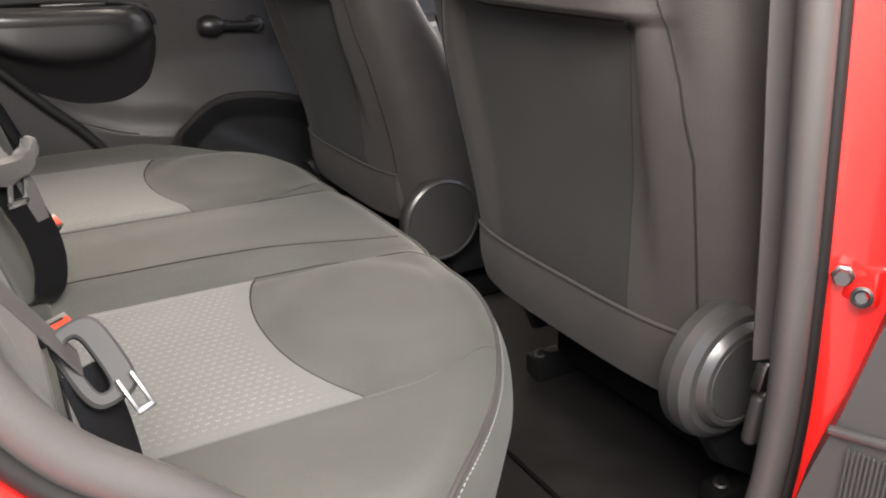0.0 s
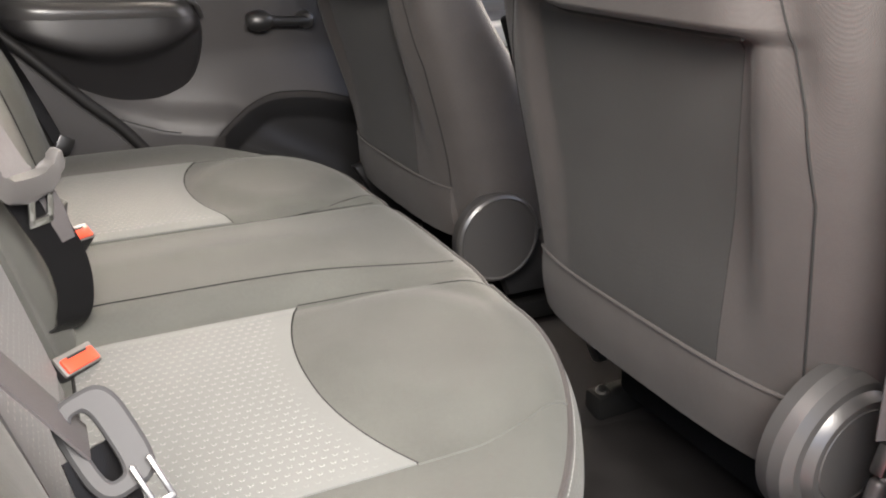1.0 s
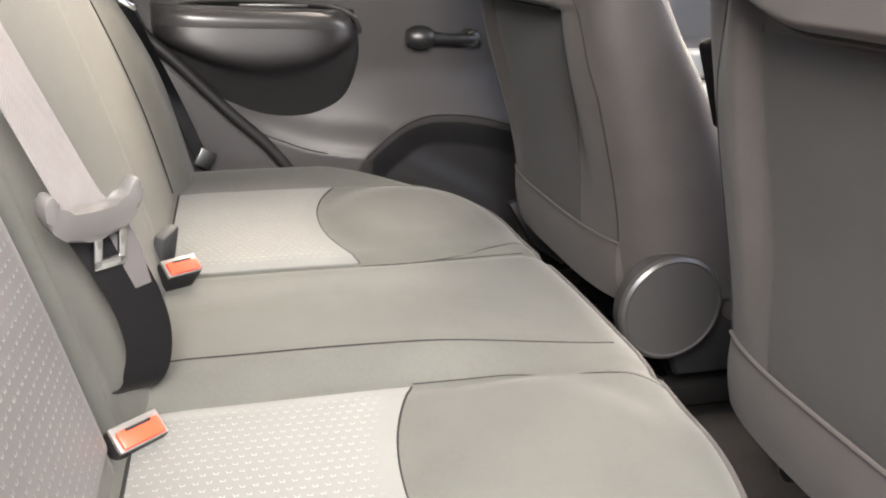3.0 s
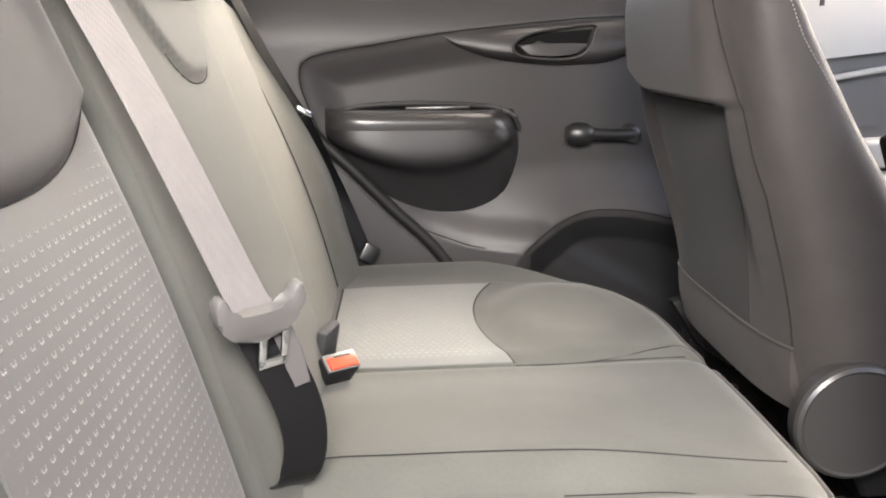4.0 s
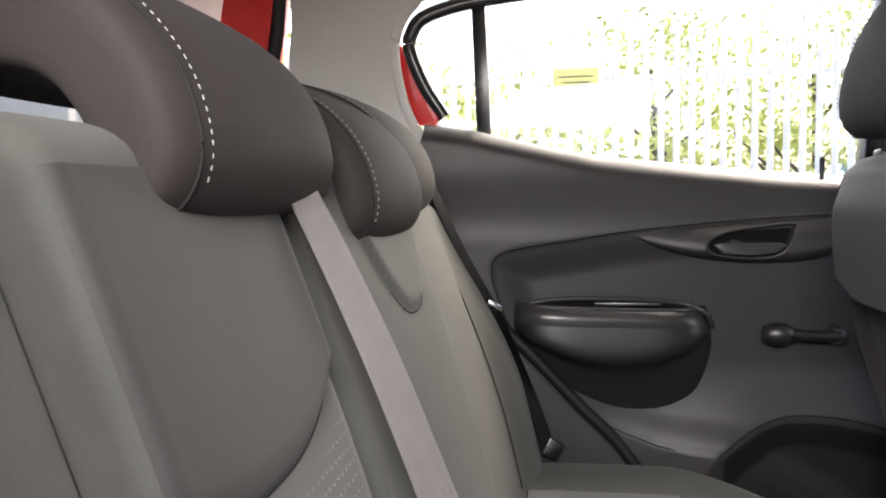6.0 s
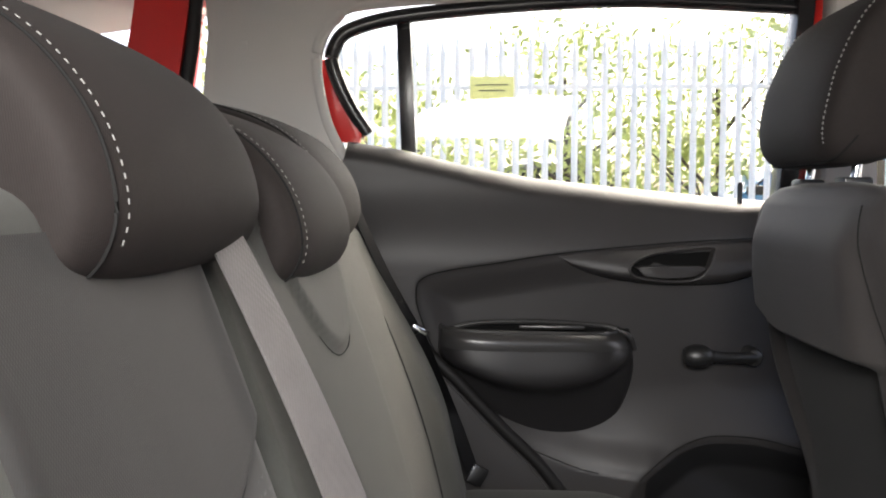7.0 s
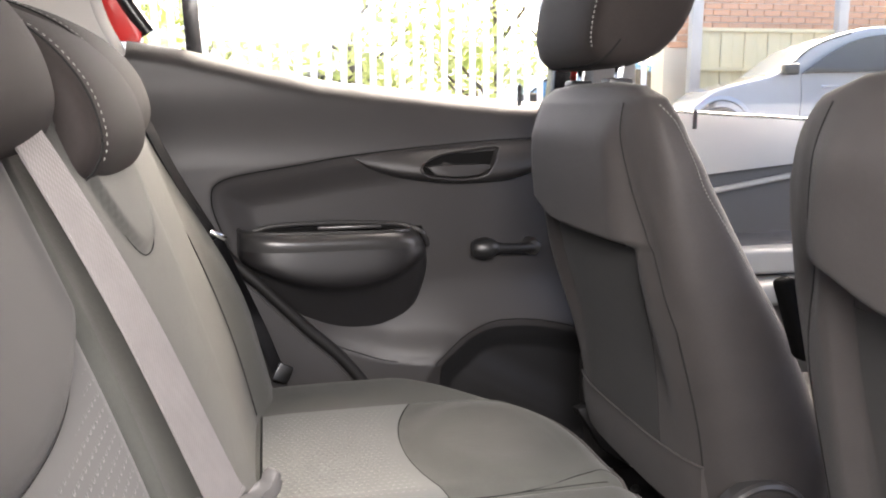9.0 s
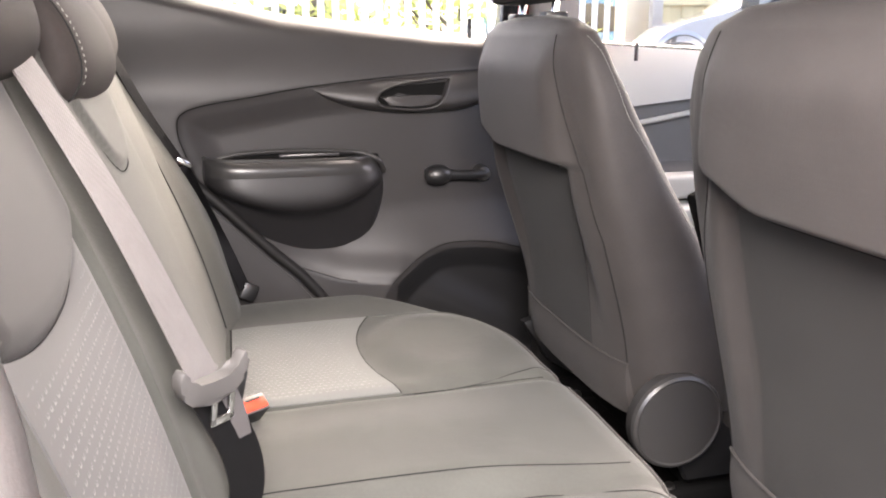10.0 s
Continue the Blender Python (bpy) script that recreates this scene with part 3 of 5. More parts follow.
tube(bm, smooth_path([(-0.672, 0.60, 0.98), (-0.637, 0.60, 1.21), (-0.622, 0.60, 1.30), (-0.610, 0.60, 1.42)], 6), 0.011, 10)
part("seal", bm, RUBBER_BLACK, tail, "black tailgate seal")
bm = bmesh.new()
box(bm, (-0.93, 0.02, 1.18), (0.004, 1.25, 0.48), 0)
gl = part("pane", bm, GLASS_TINT, tail, "tailgate glass with a tint added to dim the light")
gl.visible_shadow = False
dash = thing("dashboard", "dark plastic dashboard under the windscreen", "dashboard", (1.15, 0, 0.32))
bm = bmesh.new()
box(bm, (1.22, 0.02, 0.62), (0.36, 1.30, 0.62), 0.06, seg=4)
part("body", bm, PLASTIC, dash)

# far front door
ffd = thing("door_2", "closed front car door with charcoal plastic trim", "car door", (0.75, 0.74, 0.42), kind="structure")
UP_EDGE, RIDGE = (lambda x: 0.907 + 0.085 * (x - 0.743)), (lambda x: 0.874 + 0.145 * (x - 0.739))


def front_y(x, z):
    y = 0.742 + 0.05 * (x - 0.5)
    y += 0.014 * sstep(UP_EDGE(x) + 0.004, UP_EDGE(x) - 0.004, z) + 0.016 * sstep(RIDGE(x), RIDGE(x) - 0.012, z)
    return y - 0.060 * sstep(0.772, 0.758, z) + 0.045 * sstep(UP_EDGE(x) + 0.002, UP_EDGE(x) + 0.008, z)


bm = bmesh.new()
solid_sheet(bm, lambda x, v: (x, front_y(x, 0.40 + (lerp_table(SILL, x) - 0.44) * v), 0.40 + (lerp_table(SILL, x) - 0.44) * v), span(0.47, 1.2, 40), span(0, 1, 110), lambda x, v: (x, 0.83, 0.40 + (lerp_table(SILL, x) - 0.44) * v))
part("trim_panel", bm, FRONT_GREY, ffd)
bm = bmesh.new()
solid_sheet(bm, lambda x, v: (x, 0.738 + 0.05 * (x - 0.5) + 0.030 * v ** 2, UP_EDGE(x) + (lerp_table(SILL, x) - UP_EDGE(x)) * v), span(0.48, 1.18, 14), span(0, 1, 12), lambda x, v: (x, 0.80, UP_EDGE(x) + 0.004 + (lerp_table(SILL, x) - UP_EDGE(x) - 0.004) * v))
part("upper_trim", bm, UPPER, ffd, "paler grey upper door trim")
bm = bmesh.new()
tube(bm, [(x, 0.748 + 0.05 * (x - 0.5), RIDGE(x)) for x in span(0.5, 1.1, 12)], 0.006, 10)
part("ridge", bm, UPPER, ffd, "pale raised trim line")
bm = bmesh.new()
box(bm, (0.85, 0.694, 0.735), (0.56, 0.06, 0.050), 0.010, seg=3)
part("armrest", bm, UPPER, ffd, "pale grey armrest")
# no hollow here: a black bar paints the shade of the pull recess
bm = bmesh.new()
box(bm, (0.90, 0.668, 0.748), (0.16, 0.022, 0.012), 0.004, seg=2)
part("pull_recess_shade", bm, BLACK_AND_SHADE, ffd, "pull recess drawn as its black shade")
bm = bmesh.new()
box(bm, (0.83, 0.66, 0.680), (0.30, 0.09, 0.045), 0.014, seg=3)
part("armrest_pad", bm, UPPER, ffd, "pale lower armrest pad")
bm = bmesh.new()
box(bm, (0.85, 0.79, 1.20), (0.75, 0.004, 0.42), 0)
gl = part("pane", bm, GLASS, ffd)
gl.visible_shadow = False
bm = bmesh.new()
tube(bm, [(x, 0.80 + 0.05 * (x - 0.5), lerp_table(SILL, x) + 0.002) for x in span(0.47, 1.2, 10)], 0.006, 8)
part("sill_seal", bm, BLACK, ffd)

# near side: aperture of the open rear door
AP = smooth_path([(-0.44, -0.60, 1.24), (-0.335, -0.605, 1.09), (-0.262, -0.612, 0.985), (-0.248, -0.615, 0.90), (-0.250, -0.617, 0.815), (-0.222, -0.620, 0.749), (-0.166, -0.62, 0.695), (-0.115, -0.62, 0.64), (-0.07, -0.622, 0.575), (-0.01, -0.622, 0.50), (0.05, -0.622, 0.45), (0.13, -0.62, 0.425), (0.24, -0.617, 0.435), (0.284, -0.612, 0.485), (0.298, -0.61, 0.58), (0.290, -0.61, 0.70), (0.276, -0.61, 0.82), (0.262, -0.608, 0.95), (0.252, -0.60, 1.12), (0.23, -0.59, 1.34), (0.17, -0.59, 1.385), (-0.2, -0.59, 1.375), (-0.38, -0.595, 1.33), (-0.44, -0.60, 1.24)], 8)
MID = Vector((0.0, -0.62, 0.85))


def away(i):
    """The way out of the opening, across its edge."""
    n = len(AP)
    d = AP[min(n - 1, i + 1)] - AP[max(0, i - 1)]
    w = Vector((d.z, 0, -d.x)).normalized()
    return w if w.dot(AP[i] - MID) > 0 else -w


bm = bmesh.new()
tube(bm, AP, lambda k: 0.0135, 14, up=(0, 1, 0))
seal = finish("trim_aperture_seal_near", bm, RUBBER)
tagged(seal, "grey rubber seal round the open rear door", "door seal", kind="structure")
bm = bmesh.new()
tube(bm, [p + away(i) * 0.013 + Vector((0, -0.010, 0)) for i, p in enumerate(AP)], 0.0055, 12, up=(0, 1, 0))
tagged(finish("trim_outer_seal_near", bm, RUBBER_BLACK), "ridged rubber seal lip of the door opening", "door seal", kind="structure")
bm = bmesh.new()
idx = list(range(len(AP)))
jamb = [(0.008, -0.004), (0.020, -0.010), (0.026, -0.020), (0.040, -0.050), (0.062, -0.085), (0.10, -0.105), (0.25, -0.11)]
grid(bm, lambda i, k: AP[i] + away(i) * min(jamb[k][0], 0.040 if AP[i].x > 0.2 else 9) + Vector((0, max(jamb[k][1], -0.060 if AP[i].x > 0.2 else -9), 0)), idx, list(range(len(jamb))))
tagged(finish("body_side_near", bm, RED), "red painted car body round the open rear door", "car body", kind="structure")
bm = bmesh.new()
inner = [(0.012, 0.004), (0.03, 0.020), (0.07, 0.030), (0.16, 0.034)]
grid(bm, lambda i, k: AP[i] + away(i) * inner[k][0] + Vector((0, inner[k][1], 0)), idx, list(range(len(inner))))
tagged(finish("trim_pillars_near", bm, PLASTIC), "charcoal plastic trim round the door opening", "interior trim", kind="structure")

# hinge bolts on the jamb
hinge = thing("door_hinge", "steel door hinge with bolts on the red jamb", "hinge", (0.318, -0.645, 0.70))
bm = bmesh.new()
box(bm, (0.321, -0.641, 0.712), (0.010, 0.030, 0.030), 0.003)
part("leaf", bm, RED, hinge)
bm = bmesh.new()
lathe(bm, [(0, 0), (0.0085, 0), (0.0085, 0.003), (0.0062, 0.004), (0.0058, 0.012), (0, 0.012)], (0.312, -0.631, 0.717), (-0.8, -0.5, 0.1), 6)
part("bolt", bm, STEEL, hinge)
bm = bmesh.new()
lathe(bm, [(0, 0), (0.008, 0), (0.008, 0.006), (0.0055, 0.007), (0.0045, 0.001), (0, 0.001)], (0.315, -0.647, 0.704), (-0.7, -0.4, 0.3), 20)
part("pivot", bm, PLASTIC_DARK, hinge, "black check strap end")

# the open near rear door
nd = thing("door_3", "open red rear door with charcoal trim", "car door", (0.36, -0.70, 0.42), kind="structure")
dm = pose(0.272, -0.668, 0.0, 0, 0, -62)
bm = bmesh.new()
box(bm, dm @ Vector((0.45, 0.045, 0.72)), (0.86, 0.05, 0.62), 0.02, dm.to_3x3().to_4x4())
part("outer_skin", bm, RED, nd)
bm = bmesh.new()
slab(bm, flat_path([(-0.022, 0.44), (-0.012, 0.56), (0.006, 0.64), (0.022, 0.72), (0.042, 0.80), (0.07, 0.92), (0.09, 1.02)], 5) + [(0.86, 1.02), (0.86, 0.44)], 0.022, -0.022, 0.008, lambda a, b, c: dm @ Vector((a, c, b)))
part("trim_panel", bm, PLASTIC_GLOSS, nd)
bm = bmesh.new()
for k in range(44):
    box(bm, dm @ Vector((0.016 + 0.0032 * k, -0.0245, 0.545 - 0.0004 * k)), (0.0014, 0.004, 0.15), 0.0, dm.to_3x3().to_4x4())
box(bm, dm @ Vector((0.085, -0.025, 0.632)), (0.17, 0.007, 0.006), 0.002, dm.to_3x3().to_4x4())
part("speaker_grille", bm, PLASTIC_GLOSS, nd, "ribbed speaker grille")

# front belt along the near middle pillar
fbelt = thing("front_seat_belt", "grey front seat belt along the middle pillar", "seat belt", (0.305, -0.575, 0.50))
bm = bmesh.new()
strap(bm, smooth_path([(0.258, -0.572, 1.10), (0.276, -0.576, 0.90), (0.294, -0.578, 0.76), (0.312, -0.577, 0.62)], 8), (1, -0.5, 0.1), 0.022)
part("webbing", bm, WEBBING_MID, fbelt)
bm = bmesh.new()
box(bm, (0.316, -0.575, 0.600), (0.016, 0.012, 0.026), 0.003, pose(0, 0, 0, 0, 12, 0))
part("anchor", bm, STEEL, fbelt, "bright belt anchor")
bm = bmesh.new()
box(bm, (0.320, -0.572, 0.555), (0.020, 0.014, 0.050), 0.006, pose(0, 0, 0, 0, 8, 0), 3)
part("stalk", bm, PLASTIC, fbelt, "dark grey plastic stalk")

# near front side: door, and walls that close the car
bm = bmesh.new()
box(bm, (0.85, -0.70, 0.72), (0.95, 0.06, 0.62), 0.01)
tagged(finish("wall_near_front", bm, PLASTIC), "closed driver's door lining", "car door", kind="structure")
bm = bmesh.new()
box(bm, (-0.72, -0.66, 0.74), (0.50, 0.04, 0.74), 0.01)
tagged(finish("wall_near_rear", bm, PLASTIC), "charcoal luggage side lining", "interior trim", kind="structure")
bm = bmesh.new()
box(bm, (-0.72, 0.70, 0.66), (0.60, 0.04, 0.80), 0.01)
tagged(finish("wall_far_rear", bm, PLASTIC), "charcoal luggage side lining", "interior trim", kind="structure")

for nm, cx, cy, lx in (("trim_sill_far", 0.15, 0.735, 2.2), ("trim_sill_near_front", 0.85, -0.70, 0.95)):
    bm = bmesh.new()
    box(bm, (cx, cy, 0.355), (lx, 0.07, 0.16), 0.01)
    tagged(finish(nm, bm, PLASTIC_DARK), "black plastic door sill trim", "sill trim", kind="structure")

# ---------------------------------------------------------------- rear bench
def bench_h(x, y):
    """The height of the rear cushion's top."""
    a = abs(y)
    z = 0.598 + (0.020 * sstep(0.143, 0.100, a) if y < 0 else 0.020 * sstep(0.140, -0.01, y)) * sstep(0.24, 0.02, x)
    z -= 0.011 * math.exp(-((y - 0.134) / 0.008) ** 2)
    pad = 1 - ((a - 0.285) / 0.15) ** 2 - ((x - 0.09) / 0.115) ** 2
    z += 0.010 * sstep(0.0, 0.7, pad)
    z -= 0.004 * math.exp(-((a - 0.146) / 0.006) ** 2)
    z += 0.004 * sstep(0.43, 0.52, a) + 0.0015 * noise.noise((7 * x, 7 * y, 2.0))
    return z - 0.05 * max(0.0, -0.17 - x)


def bench_front(y):
    return 0.243 - 0.235 * (abs(y) / 0.575) ** (3.5 if y < 0 else 4)


def bench_at(u, v):
    """u across the car from -1.1 to 1.1, v from the back edge over the nose and down the front."""
    k, s = abs(u), (1 if u > 0 else -1)
    if k <= 0.88:
        y, drop = u / 0.88 * 0.535, 0.0
    elif k <= 1.0:
        th = (k - 0.88) / 0.12 * math.pi / 2
        y, drop = s * (0.535 + 0.045 * math.sin(th)), 0.05 * (1 - math.cos(th))
    else:
        y, drop = s * (0.580 - 0.01 * (k - 1) * 10), 0.05 + 0.17 * (k - 1) * 10
    xf = bench_front(y)
    if v <= 0.6:
        x = -0.25 + (xf - 0.055 + 0.25) * v / 0.6
        z = bench_h(x, y)
    elif v <= 0.85:
        th = (v - 0.6) / 0.25 * math.pi / 2
        x = xf - 0.055 + 0.055 * math.sin(th)
        z = bench_h(xf - 0.055, y) - 0.060 * (1 - math.cos(th))
    else:
        k2 = (v - 0.85) / 0.15
        x = xf - 0.035 * k2
        z = bench_h(xf - 0.055, y) - 0.060 - 0.15 * k2
    return Vector((x, y, max(0.385, z - drop)))


bench = thing("rear_bench", "charcoal cloth rear bench seat with pale dotted inserts", "car seat", (0.0, 0.0, 0.385))
bm = bmesh.new()
grid(bm, bench_at, span(-1.1, 1.1, 150), span(0, 1, 80))
base = part("cushion", bm, CLOTH_SEAT, bench, "charcoal woven cloth cushion", 70)


def on_bench(x, y, lift=0.0):
    return Vector((x, y, bench_h(x, y) + lift))


def arc_x(a):
    return 0.008 - 0.036 * max(0.0, 1 - abs((a - 0.283) / 0.147) ** 2.2)


for s in (-1, 1):
    ys = span(0.143, 0.430, 40)
    bm = insert_sheet(lambda a, k, h: on_bench(-0.207 + (arc_x(a) + 0.207) * k, s * a, h), ys, span(0, 1, 30), lambda p: (p.x, p.y), lambda a, k: min(a - 0.143 + 0.008, 0.430 - a + 0.008, (1 - k) * 0.2, k * 0.2 + 0.02))
    part("seat_insert", bm, INSERT, base, "pale grey cloth insert with raised dots")
    bm = bmesh.new()
    tube(bm, [on_bench(arc_x(a), s * a, 0.0008) for a in span(0.143, 0.430, 40)], 0.0010, 6)
    part("insert_seam", bm, SEAM, base)
    bm = bmesh.new()
    tube(bm, [on_bench(-0.207, s * a, 0.001) for a in ys], 0.0016, 6)
    part("insert_back_seam", bm, SEAM, base)
    for a, mat, r in ((0.430, CLOTH_SEAT, 0.0015), (0.140, SEAM, 0.0006)):
        turn = 0.03 if a > 0.3 else -0.03
        line = []
        for k in span(0, 1, 28):
            y = a - turn * sstep(0.25, 1.0, k)
            v0 = 0.6 * (arc_x(a) + 0.25) / (bench_front(s * y) - 0.055 + 0.25)
            line.append(bench_at(s * y / 0.535 * 0.88, v0 + (0.71 - v0) * k))
        bm = bmesh.new()
        tube(bm, line, r, 6)
        part("pad_seam", bm, mat, base)
    bm = bmesh.new()
    tube(bm, [on_bench(x, s * ((0.100 if s < 0 else 0.134) + 0.008 * sstep(-0.2, 0.2, x)), 0.0) for x in span(-0.235, 0.20, 40)], 0.0007, 6)
    part("centre_seam", bm, SEAM, base)

bm = bmesh.new()
edge = [bench_at(-0.955, v) for v in span(0.0, 0.70, 24)] + [bench_at(u, 0.72) for u in span(-0.945, 0.945, 110)] + [bench_at(0.955, v) for v in span(0.70, 0.0, 24)]
tube(bm, edge, 0.0032, 8)
part("piping", bm, CLOTH, base, "raised cloth piping")
bm = bmesh.new()
dashes = [bench_at(u, 0.742) for u in span(-0.94, 0.94, 560)]
for p, q in zip(dashes[::2], dashes[1::2]):
    tube(bm, [p, q], 0.0006, 4)
part("stitching", bm, THREAD, base, "pale edge stitching")

# ---------------------------------------------------------------- rear backrest
LEAN = radians(17)
UPW, OUT, FOOT = Vector((-math.sin(LEAN), 0, math.cos(LEAN))), Vector((math.cos(LEAN), 0, math.sin(LEAN))), Vector((-0.212, 0, 0.585))


def pad_edge(a):
    """The lower edge of the dark upper pad, as a height up the backrest."""
    k = (a - 0.333) / 0.112
    return 0.305 + (0.028 * abs(k) ** 2.4 if k < 0 else 0.022 * k ** 2.4)


def mid_edge(y):
    """The lower edge of the small pad on the centre backrest."""
    return 0.338 + 0.075 * (abs(y - 0.015) / 0.095) ** 2.6


def back_d(y, w):
    a = abs(y)
    d = 0.016 * sstep(0.165, 0.125, a)
    d += 0.024 * (sstep(0.44, 0.53, a) if y < 0 else sstep(0.40, 0.50, a))
    inpad = sstep(0.0, 0.012, w - pad_edge(a)) * sstep(0.436, 0.422, a) * sstep(0.190, 0.216, a) * (1.0 if y < 0 else 0.0)
    d += 0.008 * inpad
    d -= 0.045 * sstep(0.12, 0.45, w) * sstep(0.36, 0.50, y)
    d += 0.006 * sstep(0.0, 0.012, w - mid_edge(y)) * sstep(0.14, 0.10, abs(y - 0.015))
    d += 0.0012 * noise.noise((7 * y, 7 * w, 5.0))
    d -= 0.045 * math.exp(-((y + 0.190) / 0.012) ** 4) + 0.012 * math.exp(-((y - 0.185) / 0.008) ** 2)
    d += 0.012 * math.sin(math.pi * min(1.0, w / 0.50))
    return d


def back_at(u, v):
    k, s = abs(u), (1 if u > 0 else -1)
    if k <= 0.9:
        y, drop = u / 0.9 * 0.55, 0.0
    else:
        th = (k - 0.9) / 0.1 * math.pi / 2
        y, drop = s * (0.55 + 0.045 * math.sin(th)), 0.055 * (1 - math.cos(th))
    top = 0.505 - 0.05 * sstep(0.40, 0.60, abs(y))
    if v <= 0.8:
        w = (top - 0.035) * v / 0.8
        d = back_d(y, w) - drop
    else:
        th = (v - 0.8) / 0.2 * math.pi
        w = top - 0.035 + 0.035 * math.sin(th)
        d = back_d(y, top - 0.035) - drop - 0.06 * (1 - math.cos(th))
    return FOOT + UPW * w + OUT * d + Vector((0, y, 0))


def on_back(y, w, lift=0.0):
    return FOOT + UPW * w + OUT * (back_d(y, w) + lift) + Vector((0, y, 0))


bm = bmesh.new()
grid(bm, back_at, span(-1, 1, 190), span(0, 1, 100))
rest = part("backrest", bm, CLOTH_SEAT, bench, "charcoal woven cloth backrest", 70)
for s in (-1, 1):
    bm = bmesh.new()
    ys = span(0.200, 0.428, 36)
    if s > 0:
        tube(bm, [on_back(0.418, w, 0.0006) for w in span(0.02, 0.46, 40)], 0.0012, 6)
        part("bolster_seam", bm, SEAM, rest)
        continue
    bm.free()
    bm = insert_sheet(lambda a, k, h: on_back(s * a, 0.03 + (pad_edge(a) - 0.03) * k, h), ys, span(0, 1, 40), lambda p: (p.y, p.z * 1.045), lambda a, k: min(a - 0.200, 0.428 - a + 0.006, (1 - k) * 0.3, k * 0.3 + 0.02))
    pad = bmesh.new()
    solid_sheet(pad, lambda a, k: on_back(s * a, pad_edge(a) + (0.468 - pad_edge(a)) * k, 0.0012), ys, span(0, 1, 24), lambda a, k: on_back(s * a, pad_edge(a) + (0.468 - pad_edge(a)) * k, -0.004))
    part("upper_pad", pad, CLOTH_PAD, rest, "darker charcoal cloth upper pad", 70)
    part("back_insert_shaded", bm, INSERT_SHADED, rest, "pale grey cloth insert with raised dots")
    bm = bmesh.new()
    tube(bm, [on_back(s * a, pad_edge(a), 0.0012) for a in ys], 0.0006, 6)
    part("pad_seam", bm, SEAM, rest)
    bm = bmesh.new()
    tube(bm, [on_back(s * (0.476 if s < 0 else 0.418), w, 0.001) for w in span(0.02, 0.44, 40)], 0.0004, 6)
    part("bolster_seam", bm, SEAM, rest)
# black strip on the groove floor paints the shade between the halves
bm = bmesh.new()
solid_sheet(bm, lambda y, w: on_back(y, w, 0.0015), span(-0.2005, -0.1795, 8), span(0.0, 0.468, 40), lambda y, w: on_back(y, w, -0.004))
part("split_gap_shade", bm, BLACK_AND_SHADE, rest, "shade painted black in the gap between the backrest halves")
bm = bmesh.new()
tube(bm, [on_back(y, mid_edge(y), 0.0004) for y in span(-0.050, 0.095, 30)], 0.0006, 6)
part("centre_pad_seam", bm, SEAM, rest)
bm = bmesh.new()
for k in range(150):
    tube(bm, [back_at(-0.945, 0.03 + 0.0045 * k), back_at(-0.945, 0.0327 + 0.0045 * k)], 0.0006, 4)
part("stitching", bm, THREAD, rest, "pale bolster stitching")

# rear head restraints: comma-shaped in profile, lapping over the top of the backrest
COMMA = closed_path([(0.0, 1.032), (-0.006, 1.064), (-0.022, 1.092), (-0.046, 1.115), (-0.080, 1.133), (-0.120, 1.145), (-0.165, 1.152), (-0.205, 1.145), (-0.224, 1.118), (-0.205, 1.085), (-0.155, 1.069), (-0.105, 1.068), (-0.076, 1.062), (-0.060, 1.045), (-0.052, 1.025), (-0.043, 1.006), (-0.026, 0.998), (-0.009, 1.008)], 6)


def rear_headrest(y0, x0, w=0.122, dz=0.0):
    hr = thing("rear_headrest", "charcoal rear headrest with white stitching, lapped over the backrest", "headrest", (x0 - 0.05, y0, 1.0), "rear headrests")
    n = len(COMMA)

    def at(s, k, puff=0.0):
        e = abs(s)
        cap = max(0.0, 1 - e ** 2.6) ** 0.5
        px, pz = COMMA[k % n]
        qx, qz = COMMA[(k + 1) % n]
        rx, rz = COMMA[(k - 1) % n]
        t = Vector((qx - rx, 0, qz - rz)).normalized()
        out = Vector((t.z, 0, -t.x))
        inset = 0.020 * (1 - cap) - puff
        return Vector((x0 + px - 0.010 * e ** 2, y0 + w * math.sin(s * math.pi / 2), pz + dz)) + out * -inset * (-1 if SIGN > 0 else 1)
    bm = bmesh.new()
    rows = grid(bm, at, span(-1, 1, 48), list(range(n)), cv=True)
    bmesh.ops.triangulate(bm, faces=[bm.faces.new(rows[0]), bm.faces.new(rows[-1])])
    part("cushion", bm, HEADCLOTH, hr, sharp=50)
    for s in (-0.66, 0.86):
        bm = bmesh.new()
        tube(bm, [at(s, k, 0.0004) for k in range(-14, n // 2 - 4)], 0.0010, 6)
        part("seam", bm, SEAM, hr)
        bm = bmesh.new()
        line = smooth_path([at(s * 0.90, k, 0.0008) for k in range(-4, n // 2 - 6)], 3)
        d = 0.0
        for p, q in zip(line, line[1:]):
            d += (q - p).length
            if d > 0.0048:
                way = (q - p).normalized()
                tube(bm, [p - way * 0.0012, p + way * 0.0012], 0.0004, 5)
                d = 0.0
        part("stitching", bm, THREAD, hr, "white edge stitching")
    for d in (-0.05, 0.05):
        bm = bmesh.new()
        tube(bm, [(x0 - 0.090, y0 + d, 1.10), (x0 - 0.078, y0 + d, 1.03)], 0.005, 10)
        part("post", bm, CHROME, hr)
    return hr


SIGN = -sum(a[0] * b[1] - b[0] * a[1] for a, b in zip(COMMA, COMMA[1:] + COMMA[:1]))
rear_headrest(-0.237, -0.309, 0.124, 0.011)
rear_headrest(0.022, -0.291, 0.122, -0.018)
rear_headrest(0.240, -0.313)

